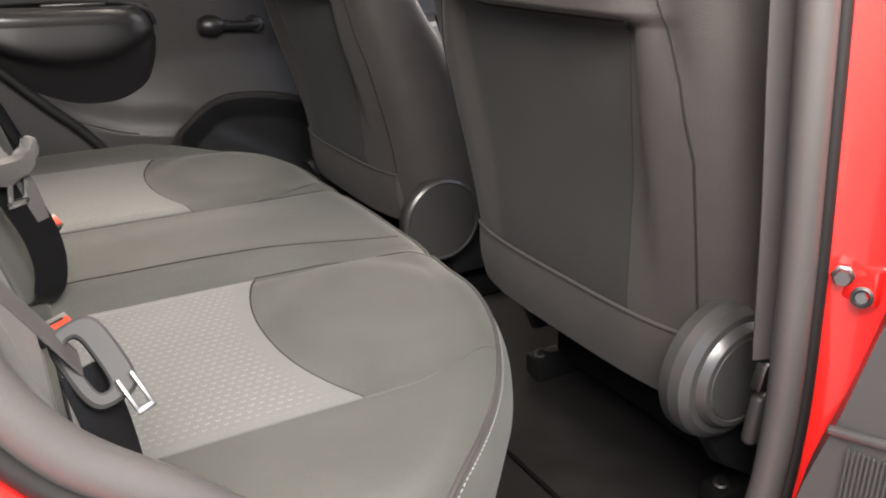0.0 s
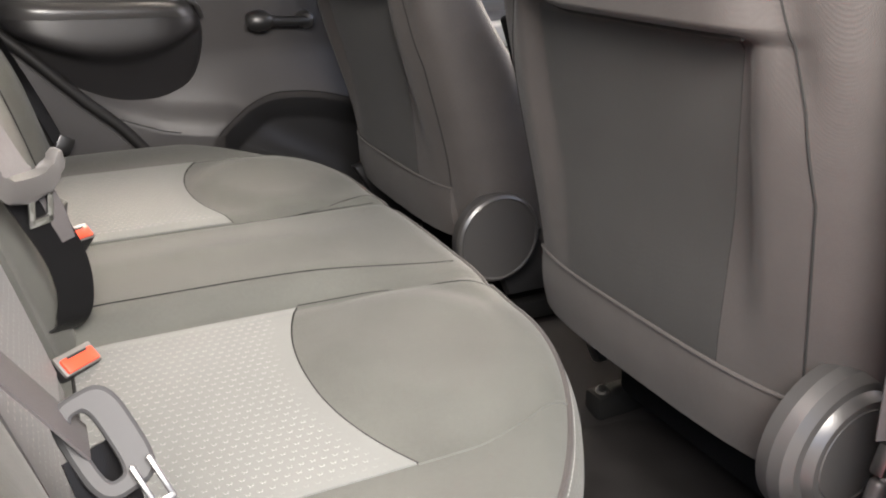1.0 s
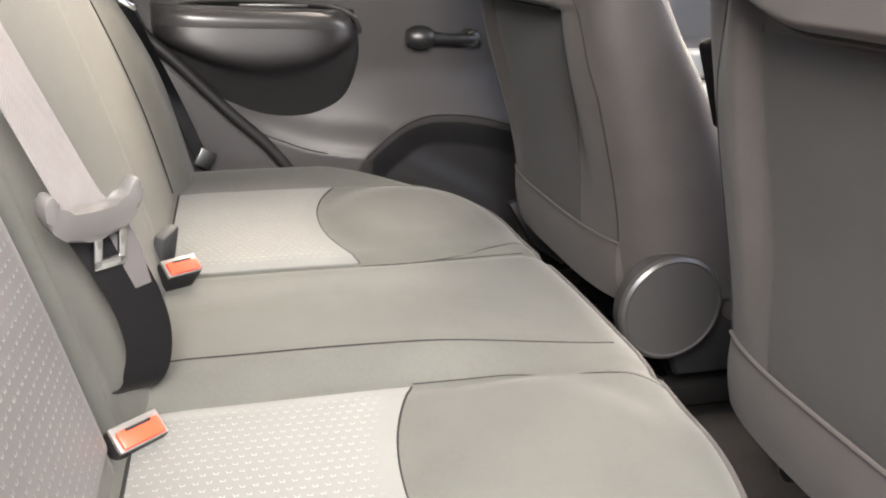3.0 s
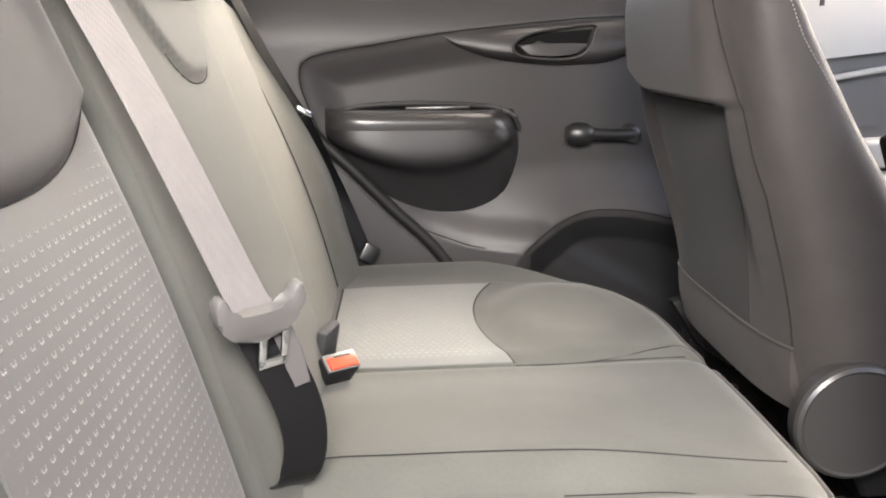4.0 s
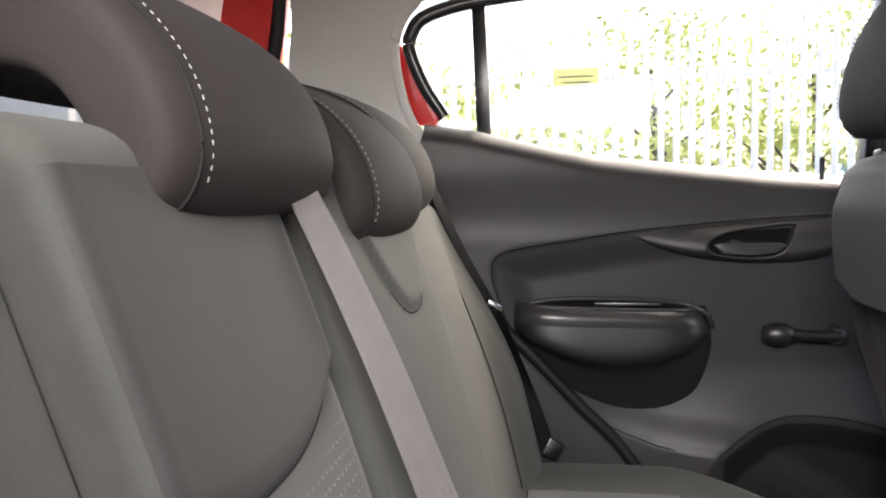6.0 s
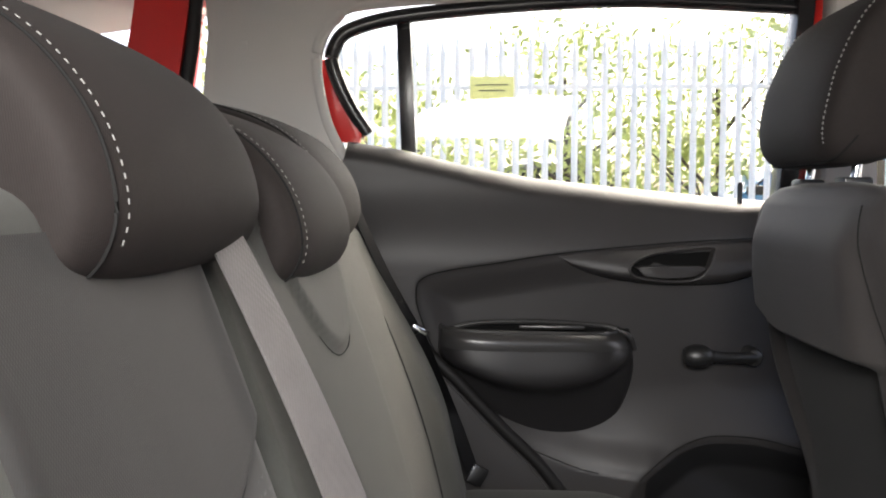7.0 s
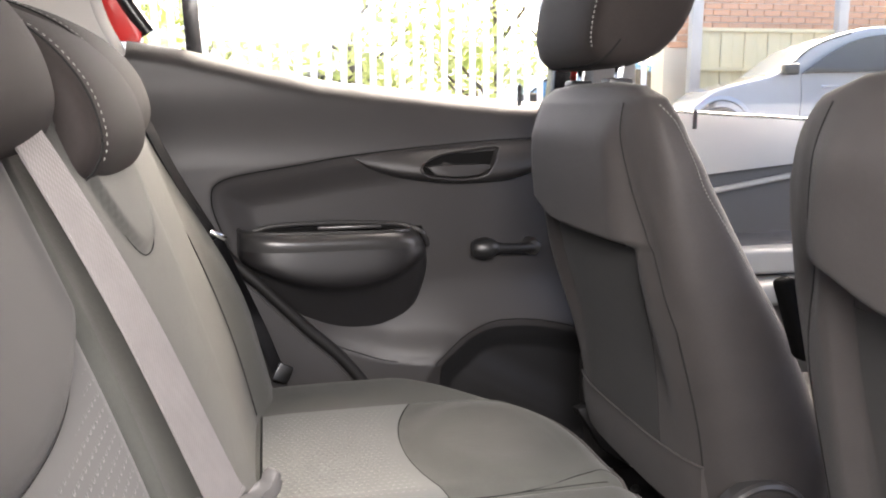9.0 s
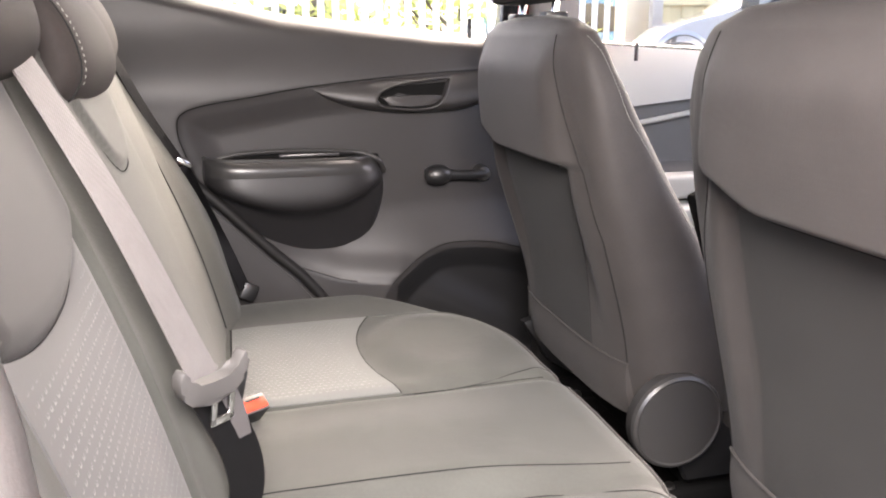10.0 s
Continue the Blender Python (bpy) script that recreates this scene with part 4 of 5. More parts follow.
# ---------------------------------------------------------------- front seats
HALF = [(0.46, 0.222), (0.6, 0.238), (0.75, 0.236), (0.88, 0.232), (0.97, 0.225), (1.02, 0.205), (1.045, 0.180), (1.060, 0.135), (1.066, 0.07)]
BACKX = [(0.46, 0.335), (0.6, 0.305), (0.7, 0.287), (0.80, 0.270), (0.88, 0.257), (0.94, 0.250), (1.0, 0.247), (1.04, 0.250), (1.060, 0.258), (1.066, 0.268)]
FRONTX = [(0.46, 0.53), (0.6, 0.515), (0.77, 0.455), (0.80, 0.441), (0.885, 0.388), (0.95, 0.347), (1.0, 0.320), (1.045, 0.303), (1.066, 0.290)]
CORNER = [(0.60, 0.192), (0.66, 0.194), (0.776, 0.200), (0.842, 0.192), (0.904, 0.176), (1.04, 0.145)]
PANEL = [(0.60, 0.112), (0.70, 0.118), (0.829, 0.131), (0.89, 0.135)]


def front_seat(y0, label):
    fs = thing("front_car_seat", label, "car seat", (0.40, y0, 0.36), "front seats")

    def pad_low(dy):
        """The height of the shoulder pad's lower edge, rounded at its outer corner."""
        return (0.886 if y0 < 0 else 0.870) + 0.024 * sstep(0.05, 0.16, dy)

    def at(z, a, puff=0.0):
        hw, xb, xf = lerp_table(HALF, z), lerp_table(BACKX, z), lerp_table(FRONTX, z)
        ca, sa = math.cos(a), math.sin(a)
        f = (abs(ca) ** 3.4 + abs(sa) ** 3.4) ** (-1 / 3.4)
        xc, hx = (xb + xf) / 2, (xf - xb) / 2
        x, dy = xc - hx * f * ca, hw * f * sa
        if ca > 0:
            inner = sstep(0.158, 0.138, abs(dy))
            zo = pad_low(dy)
            x += 0.007 * math.exp(-((abs(dy) - lerp_table(CORNER, z)) / 0.015) ** 2) * sstep(0.80, 0.90, z) * sstep(1.045, 0.98, z)
            x += 0.016 * inner * sstep(0.60, 0.76, z) * sstep(zo + 0.004, zo - 0.002, z)
            x -= 0.019 * sstep(0.200, 0.135, abs(dy)) * sstep(zo - 0.004, zo + 0.010, z) * sstep(1.065, 0.98, z)
        else:
            x -= 0.05 * sstep(0.16, 0.06, abs(dy)) * sstep(1.02, 0.9, z)
        x -= (0.026 if y0 > 0 else 0.012) * sstep(0.62, 0.86, z)
        return Vector((x - puff * ca, y0 + dy + puff * sa, z))
    zs = span(0.525, 0.85, 36) + span(0.853, 0.915, 48) + span(0.922, 1.03, 15) + span(1.036, 1.066, 10)
    bm = bmesh.new()
    rows = grid(bm, at, zs, span(0, math.tau, 144)[:-1], cv=True)
    bm.faces.new(rows[0]), bm.faces.new(rows[-1])
    part("backrest", bm, CLOTH, fs, "charcoal cloth backrest with map pocket panel", 70)

    def back_point(dy, z, lift=0.001):
        """A point of the rear face at dy from the middle."""
        lo, hi = -math.pi / 2, math.pi / 2
        for _ in range(30):
            m = (lo + hi) / 2
            if at(z, m).y - y0 < dy:
                lo = m
            else:
                hi = m
        return at(z, lo) - Vector((lift, 0, 0))
    def side_point(s, x, z):
        """A point of the bolster at x, on the side s."""
        lo, hi = 0.2, 2.8
        for _ in range(30):
            m = (lo + hi) / 2
            if at(z, s * m).x < x:
                lo = m
            else:
                hi = m
        return at(z, s * lo, 0.0006)

    for d in (-1, 1):
        bm = bmesh.new()
        tube(bm, [back_point(d * lerp_table(PANEL, z), z, -0.0004) for z in span(0.60, 0.886 if y0 < 0 else 0.870, 30)], 0.0008, 6)
        part("panel_seam", bm, SEAM, fs)
    for d in (-1, 1):
        bm = bmesh.new()
        tube(bm, [back_point(d * lerp_table(CORNER, z), z, -0.0003) for z in span(0.60, 1.04, 60)], 0.0013, 6)
        part("corner_seam", bm, SEAM, fs)
    bm = bmesh.new()
    tube(bm, [back_point(d, 0.597, 0.002) for d in span(-0.195, 0.195, 40)], 0.0020, 8)
    part("lower_piping", bm, CLOTH, fs)
    if y0 > 0:
        bm = bmesh.new()
        pts = [side_point(-1, 0.222 + 0.68 * (1.038 - z) + 0.026 * sstep(0.93, 1.036, z), z) for z in span(0.64, 1.040, 200)]
        for p, q in zip(pts[::2], pts[1::2]):
            tube(bm, [p, q], 0.0005, 4)
        part("stitching", bm, THREAD, fs, "pale shoulder stitching")
    bm = bmesh.new()
    solid_sheet(bm, lambda d, k: back_point(d, 0.597, 0.002 + 0.004 * math.sin(k * 3.1)) + Vector((0.012 * k, 0, -0.078 * k)), span(-0.192, 0.192, 30), span(0, 1, 8), lambda d, k: back_point(d, 0.597, -0.010) + Vector((0.012 * k, 0, -0.078 * k)))
    part("skirt", bm, CLOTH, fs, "cloth skirt below the backrest")
    bm = bmesh.new()
    box(bm, (0.70, y0, 0.515), (0.48, 0.44, 0.09), 0.035, seg=4)
    part("cushion", bm, CLOTH, fs)
    for s in (-1, 1):
        outer = (s < 0) == (y0 < 0)
        if not outer and y0 < 0:
            continue
        at0 = (0.336 if y0 < 0 else 0.43, y0 + s * 0.205, 0.574) if outer else (0.376, y0 + s * 0.226, 0.528)
        bm = bmesh.new()
        lathe(bm, [(0, 0), (0.070, 0), (0.071, 0.012), (0.068, 0.022), (0.060, 0.028), (0.054, 0.029), (0.051, 0.033), (0.048, 0.036), (0.043, 0.0365), (0.0418, 0.035), (0.0405, 0.0362), (0.0, 0.0368)] if outer else [(0, 0), (0.068, 0), (0.069, 0.016), (0.067, 0.021), (0.063, 0.0235), (0.060, 0.022), (0.0, 0.021)], at0, (0, s, 0), 48)
        part("recliner_cover", bm, PLASTIC_GLOSS, fs, "round plastic hinge cover", 18)
    bm = bmesh.new()
    tube(bm, [back_point(d, pad_low(d) + 0.002, -0.001) for d in span(-0.150, 0.150, 40)], 0.0026, 8)
    part("pad_groove", bm, SEAM, fs)
    bm = bmesh.new()
    solid_sheet(bm, lambda k, z: back_point(k * lerp_table(PANEL, z), z, 0.0006), span(-1, 1, 36), span(0.602, 0.880 if y0 < 0 else 0.866, 40), lambda k, z: back_point(k * lerp_table(PANEL, z), z, -0.004))
    part("back_panel", bm, CLOTH_PANEL, fs, "darker cloth panel on the seat back", 70)
    for s in (-1, 1):
        bm = bmesh.new()
        slab(bm, [(0.31, 0.53), (0.43, 0.56), (0.60, 0.50), (0.60, 0.41), (0.42, 0.41), (0.36, 0.45)] if (s < 0) == (y0 < 0) else [(0.38, 0.50), (0.60, 0.50), (0.60, 0.41), (0.42, 0.41)], y0 + s * 0.185, y0 + s * 0.212, 0.010)
        part("side_shield", bm, PLASTIC_DARK, fs, "plastic seat side shield")
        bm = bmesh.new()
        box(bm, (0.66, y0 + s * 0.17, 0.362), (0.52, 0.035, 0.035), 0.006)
        part("rail", bm, BLACK_AND_SHADE, fs, "black seat rail")
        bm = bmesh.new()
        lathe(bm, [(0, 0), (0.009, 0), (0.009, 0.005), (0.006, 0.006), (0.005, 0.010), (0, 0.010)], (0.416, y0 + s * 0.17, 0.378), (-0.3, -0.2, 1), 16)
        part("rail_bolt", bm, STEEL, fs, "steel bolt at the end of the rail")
    # pan coloured near-black to paint the shade below the seat
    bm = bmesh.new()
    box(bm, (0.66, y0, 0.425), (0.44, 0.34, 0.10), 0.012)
    part("seat_pan", bm, BLACK_AND_SHADE, fs, "seat pan blacked out for the shade under the seat")
    if y0 > 0:
        bm = bmesh.new()
        box(bm, (0.388, y0 - 0.258, 0.800), (0.020, 0.026, 0.10), 0.006, pose(0, 0, 0, 0, -20, 0), 3)
        part("armrest", bm, BLACK_AND_SHADE, fs, "black folded-up armrest")
    # head restraint of the seat
    hy = y0 + math.copysign(0.03, y0)
    bm = bmesh.new()

    def hat(s, a):
        e = abs(s)
        cap = max(0.0, 1 - e ** 4.0) ** 0.5
        ca, sa = math.cos(a), math.sin(a)
        f = (abs(ca) ** 2.8 + abs(sa) ** 2.8) ** (-1 / 2.8)
        dz, dx = 0.102 * (0.35 + 0.65 * cap) * f * sa, (0.056 if ca < 0 else 0.086) * (0.15 + 0.85 * cap) * f * ca
        return Vector((0.272 + dx + 0.36 * dz - 0.012 * sa * (sa < 0), hy + 0.128 * math.sin(s * math.pi / 2) * (1 - 0.10 * sstep(-0.02, -0.1, dz)), 1.186 + dz))
    rows = grid(bm, hat, span(-1, 1, 44), span(0, math.tau, 36)[:-1], cv=True)
    bm.faces.new(rows[0]), bm.faces.new(rows[-1])
    head = part("headrest", bm, HEADCLOTH, fs, "charcoal headrest on chrome posts", 80)
    bm = bmesh.new()
    tube(bm, [hat(s, 4.32) + Vector((-0.0004, 0, -0.0004)) for s in span(-0.92, 0.92, 40)], 0.0013, 6)
    part("seam", bm, SEAM, head)
    for s in (-0.66, 0.66):
        bm = bmesh.new()
        pts = [hat(s, a) + Vector((-0.0012 if math.cos(a) < 0 else 0.0012, math.copysign(0.001, s), 0)) for a in span(1.2, 4.0, 90)]
        for p, q in zip(pts[::2], pts[1::2]):
            tube(bm, [p, q], 0.0008, 4)
        part("stitching", bm, THREAD, head, "pale edge stitching")
    for d in (-0.066, 0.066):
        bm = bmesh.new()
        tube(bm, [(0.262, hy + d, 1.04), (0.272, hy + d, 1.12)], 0.0058, 14)
        part("post", bm, CHROME, head, "chrome post")
        bm = bmesh.new()
        box(bm, (0.264, hy + d, 1.066), (0.034, 0.030, 0.012), 0.004)
        part("post_guide", bm, PLASTIC_DARK, fs, "black post guide")
    return fs


front_seat(-0.300, "charcoal cloth driver's seat with chrome-posted headrest")
front_seat(0.332, "charcoal cloth passenger seat with chrome-posted headrest")

# ---------------------------------------------------------------- belts
belt = thing("centre_seat_belt", "grey centre seat belt hanging on the backrest", "seat belt", (-0.19, -0.15, 0.60))
bm = bmesh.new()
strap(bm, smooth_path([(-0.395, -0.20, 1.10), (-0.345, -0.195, 1.065), (-0.318, -0.192, 1.02), (-0.270, -0.188, 0.915), (-0.224, -0.166, 0.780), (-0.2185, -0.1633, 0.7645)], 8), [Vector((-0.08 + 0.52 * k / 40, 0.95 - 0.12 * k / 40, 0.10)) for k in range(41)], 0.041)
part("webbing", bm, WEBBING, belt, "grey woven belt webbing")
bm = bmesh.new()
strap(bm, smooth_path([(-0.222, -0.160, 0.762), (-0.208, -0.156, 0.728), (-0.196, -0.150, 0.690), (-0.193, -0.143, 0.655), (-0.200, -0.143, 0.628), (-0.218, -0.143, 0.615)], 8), (0.85, 0.55, 0.05), 0.036)
part("lap_webbing", bm, WEBBING_DARK, belt, "black lap belt webbing")
bm = bmesh.new()
strap(bm, smooth_path([(-0.207, -0.158, 0.762), (-0.198, -0.152, 0.735), (-0.193, -0.149, 0.705)], 6), (0.9, 0.4, 0.1), 0.015)
part("webbing_tail", bm, WEBBING_MID, belt, "grey webbing below the tongue")
bm = bmesh.new()
pm = pose(-0.215, -0.172, 0.767, -1, 10, -50)
shape = flat_path([(-0.0345, 0.012), (-0.0325, 0.0195), (-0.028, 0.0200), (-0.0240, 0.0130), (-0.020, 0.0060), (0.0, 0.0040), (0.020, 0.0060), (0.0240, 0.0130), (0.028, 0.0200), (0.0325, 0.0195), (0.0345, 0.012), (0.032, 0.000), (0.024, -0.010), (0.012, -0.0165), (-0.012, -0.0165), (-0.024, -0.010), (-0.032, 0.000), (-0.0345, 0.012)], 3)[:-1]
slab(bm, shape, -0.006, 0.006, 0.0028, lambda a, b, c: pm @ Vector((c, a, b)))
tongue = part("tongue", bm, TONGUE, belt, "grey plastic belt tongue")
bm = bmesh.new()
for oy, oz, sy, sz in ((0.003, -0.026, 0.006, 0.030), (0.021, -0.026, 0.006, 0.030), (0.012, -0.038, 0.024, 0.008)):
    box(bm, pm @ Vector((0.002, oy, oz)), (0.003, sy, sz), 0.001, pm.to_3x3().to_4x4())
part("latch_plate", bm, CHROME, tongue, "bright steel latch plate")


def buckle(x, y, z, turn):
    b = thing("belt_buckle", "black belt buckle with red release button", "belt buckle", (x, y, z - 0.03), "belt buckles")
    n = Vector((0.42, -0.50, 0.75)).normalized()
    long = Vector((math.cos(radians(turn)), math.sin(radians(turn)), 0.12))
    long = (long - n * long.dot(n)).normalized()
    side = long.cross(n)
    m = Matrix((side, long, n)).transposed().to_4x4()
    m.translation = (x, y, z)
    bm = bmesh.new()
    box(bm, m @ Vector((0, 0, -0.022)), (0.022, 0.040, 0.060), 0.004, m.to_3x3().to_4x4(), 2)
    body = part("body", bm, PLASTIC_DARK, b)
    bm = bmesh.new()
    box(bm, m @ Vector((0.0, 0, 0.0085)), (0.020, 0.038, 0.004), 0.001, m.to_3x3().to_4x4())
    part("rim", bm, BUCKLE_RIM, body, "pale grey button surround")
    bm = bmesh.new()
    box(bm, m @ Vector((0.002, 0, 0.011)), (0.014, 0.033, 0.005), 0.0015, m.to_3x3().to_4x4())
    part("button", bm, BUTTON, body, "orange-red release button")
    bm = bmesh.new()
    box(bm, m @ Vector((-0.0035, 0, 0.0137)), (0.0022, 0.020, 0.0006), 0.0, m.to_3x3().to_4x4())
    part("text_bar", bm, PLASTIC_DARK, body, "unreadable dark lettering")
    return b


buckle(-0.205, -0.182, 0.603, 32)
buckle(-0.187, 0.079, 0.624, 28)
stub = thing("belt_buckle", "grey plastic belt buckle tucked into the seat gap", "belt buckle", (-0.205, 0.105, 0.61), "belt buckles")
bm = bmesh.new()
box(bm, (-0.201, 0.110, 0.636), (0.013, 0.030, 0.050), 0.004, pose(0, 0, 0, 12, 18, -25), 2)
part("body", bm, TONGUE_DARK, stub)

# far outer belt along the pillar
fb = thing("outer_seat_belt", "dark outer seat belt beside the far seat", "seat belt", (-0.2, 0.575, 0.60))
bm = bmesh.new()
strap(bm, smooth_path([(-0.372, 0.560, 1.055), (-0.345, 0.564, 0.992), (-0.312, 0.566, 0.922), (-0.268, 0.566, 0.843)], 8), (0.55, 1, 0.1), 0.022)
part("webbing", bm, WEBBING_DARK, fb)
bm = bmesh.new()
strap(bm, smooth_path([(-0.266, 0.566, 0.838), (-0.236, 0.568, 0.765), (-0.206, 0.570, 0.690), (-0.182, 0.572, 0.622)], 8), (0.62, 1, 0.1), 0.030)
part("lap_webbing", bm, WEBBING_DARK, fb)
bm = bmesh.new()
gm = pose(-0.262, 0.555, 0.846, 0, 28, 15)
box(bm, gm.translation, (0.028, 0.010, 0.010), 0.003, gm.to_3x3().to_4x4())
part("tongue", bm, CHROME, fb, "grey belt tongue")
bm = bmesh.new()
box(bm, (-0.174, 0.577, 0.612), (0.028, 0.008, 0.030), 0.003, pose(0, 0, 0, 0, 30, 20))
part("anchor", bm, STEEL, fb, "steel belt anchor")

# near outer belt hanging by the door opening
nb = thing("outer_seat_belt", "grey outer seat belt with tongue by the open door", "seat belt", (-0.19, -0.50, 0.60))
bm = bmesh.new()
strap(bm, smooth_path([(-0.38, -0.600, 1.12), (-0.33, -0.575, 1.02), (-0.288, -0.550, 0.890), (-0.243, -0.508, 0.803), (-0.199, -0.497, 0.724)], 8), (0.28, 0.82, -0.40), 0.026)
part("webbing", bm, WEBBING_MID, nb)
bm = bmesh.new()
strap(bm, smooth_path([(-0.198, -0.500, 0.722), (-0.190, -0.512, 0.680), (-0.186, -0.520, 0.63), (-0.186, -0.520, 0.595)], 6), (0.8, 0.5, 0.2), 0.030)
part("lap_webbing", bm, WEBBING_DARK, nb)
LONG, WIDE = Vector((0.020, -0.028, -0.044)).normalized(), Vector((0.90, 0.25, 0.25))
WIDE = (WIDE - LONG * WIDE.dot(LONG)).normalized()
FACE = LONG.cross(WIDE)
FACE = FACE if FACE.y < 0 else -FACE
mid = Vector((-0.1955, -0.497, 0.720)) + FACE * 0.006


def ring_point(k, j):
    """The slotted plate: round its outline k, and from the slot over the face and back j."""
    a = k * math.tau / 48
    ca, sa = math.cos(a), math.sin(a)
    f = (abs(ca) ** 3.6 + abs(sa) ** 3.6) ** (-1 / 3.6)
    l, w, h = ((0.0185, 0.0052, -0.004), (0.0185, 0.0052, 0.0025), (0.0200, 0.0065, 0.004), (0.0255, 0.0150, 0.004), (0.0275, 0.0170, 0.002), (0.0280, 0.0175, -0.001), (0.0265, 0.0160, -0.004))[j]
    off = 0.0035 if j > 2 else 0.0
    return mid + LONG * l * f * ca + WIDE * (w * f * sa + off) + FACE * h


bm = bmesh.new()
rows = [[bm.verts.new(ring_point(k, j)) for j in range(7)] for k in range(48)]
for k in range(48):
    for j in range(7):
        bm.faces.new((rows[k][j], rows[(k + 1) % 48][j], rows[(k + 1) % 48][(j + 1) % 7], rows[k][(j + 1) % 7]))
tg = part("tongue", bm, TONGUE_DARK, nb, "dark grey slotted belt tongue", 35)
bm = bmesh.new()
lm = Matrix((WIDE, LONG, WIDE.cross(LONG))).transposed().to_4x4()
latch = mid + Vector((0.0215, -0.0175, -0.0150))
for du, dv, su, sv in ((-0.0045, 0.0, 0.003, 0.024), (0.0045, 0.0, 0.003, 0.024), (0.0, 0.011, 0.012, 0.004)):
    box(bm, latch + WIDE * du + LONG * dv, (su, sv, 0.0026), 0.001, lm)
part("latch_plate", bm, STEEL, tg, "steel latch plate")

# ---------------------------------------------------------------- outside
TARMAC = material("pale_tarmac", (0.27, 0.26, 0.24), 0.9, grain=0.6, scale=60.0, vary=0.2, patch=1.5)
GALV = material("galvanised_steel", (0.93, 0.90, 0.83), 0.55, metal=0.0, vary=0.10, patch=3.0)
BRICK = material("red_brick", (0.52, 0.26, 0.13), 0.9, grain=0.5, scale=80.0, vary=0.25, patch=6.0)
MORTAR = material("pale_mortar", (0.62, 0.56, 0.45), 0.95, vary=0.15)
BOARD = material("weathered_boards", (0.60, 0.51, 0.30), 0.85, vary=0.2, patch=4.0)
SILVER = material("silver_car_paint", (0.27, 0.285, 0.31), 0.3, metal=0.25, coat=1.0, vary=0.05)
TYRE = material("tyre_rubber", (0.03, 0.03, 0.03), 0.85, grain=0.4, scale=200.0)
LEAF = material("leaf_green", (0.42, 0.47, 0.15), 0.6, vary=0.5, patch=2.5)
BARK = material("bark", (0.10, 0.08, 0.06), 0.95, grain=0.8, scale=30.0, vary=0.3)
BLUE = material("blue_car_paint", (0.05, 0.20, 0.42), 0.3, coat=0.8, vary=0.05)
WHITE = material("white_car_paint", (0.75, 0.75, 0.75), 0.3, coat=0.8, vary=0.04)
PALE = material("pale_silver_paint", (0.20, 0.20, 0.21), 0.35, coat=0.5, vary=0.05)
YELLOW = material("yellow_sign", (0.90, 0.84, 0.30), 0.5, vary=0.08)
TILE = material("pale_roof_tile", (0.42, 0.38, 0.33), 0.9, vary=0.2, patch=5.0)

bm = bmesh.new()
grid(bm, lambda x, y: (x, y, 0.45 * sstep(2.0, 5.0, y)), [-900, -60, -10, -2, 2, 10, 60, 900], [-900, -60, -10, -2, 2, 2.5, 3, 3.5, 4, 4.5, 5, 10, 60, 900])
tagged(finish("ground", bm, TARMAC), "pale tarmac car park", "tarmac", kind="structure")

fence = thing("palisade_fence", "galvanised steel palisade fence beyond the car park", "fence", (1.0, 8.0, 0.0))
bm = bmesh.new()
prof = [(-0.034, 0.0), (-0.012, -0.014), (0.012, -0.014), (0.034, 0.0)]
rows = []
for z, k in ((0.10, 1), (2.20, 1), (2.31, 0.62), (2.40, 0.05)):
    rows.append([bm.verts.new((a * k, b, z)) for a, b in prof] + [bm.verts.new((a * k, b + 0.003, z)) for a, b in prof[::-1]])
for A, B in zip(rows, rows[1:]):
    for k in range(8):
        bm.faces.new((A[k], A[(k + 1) % 8], B[(k + 1) % 8], B[k]))
first = part("pale", bm, GALV, fence)
first.matrix_parent_inverse = Matrix.Translation((-1.0, -8.0, 0))
first.location = (-4.0, 8.0, 0.35)
for k in range(1, 53):
    o = new("pale", first.data)
    o.parent, o.matrix_parent_inverse, o.location = fence, first.matrix_parent_inverse, (-4.0 + 0.155 * k, 8.0, 0.35)
for z in (0.6, 2.2):
    bm = bmesh.new()
    box(bm, (0.3, 8.03, z), (8.8, 0.05, 0.05), 0.004)
    part("rail", bm, GALV, fence)

wall = thing("brick_building", "red brick building wall behind the boarded fence", "building", (8.0, 8.3, 0.45))
bm = bmesh.new()
box(bm, (8.6, 8.45, 1.43), (8.3, 0.3, 2.0), 0.0)
part("wall", bm, MORTAR, wall)
bm = bmesh.new()
box(bm, (0, 0, 0), (0.215, 0.04, 0.065), 0.0)
bk = part("brick", bm, BRICK, wall)
n = 0
for r in range(10):
    for c in range(29):
        o = bk if n == 0 else new("brick", bk.data)
        o.parent = wall
        o.matrix_parent_inverse = Matrix.Translation((-8.0, -8.3, -0.45))
        o.location = (4.6 + 0.225 * c + 0.1125 * (r % 2), 8.295, 1.72 + 0.075 * r)
        n += 1

boards = thing("board_fence", "weathered timber board fence along the car park", "fence", (6.5, 7.9, 0.45))
bm = bmesh.new()
box(bm, (0, 0, 1.15), (0.145, 0.022, 1.42), 0.004)
b0 = part("board", bm, BOARD, boards)
for k in range(34):
    o = b0 if k == 0 else new("board", b0.data)
    o.parent = boards
    o.matrix_parent_inverse = Matrix.Translation((-6.5, -7.9, -0.45))
    o.location = (4.72 + 0.150 * k, 7.9 + 0.012 * (k % 2), 0.02 * random.random())
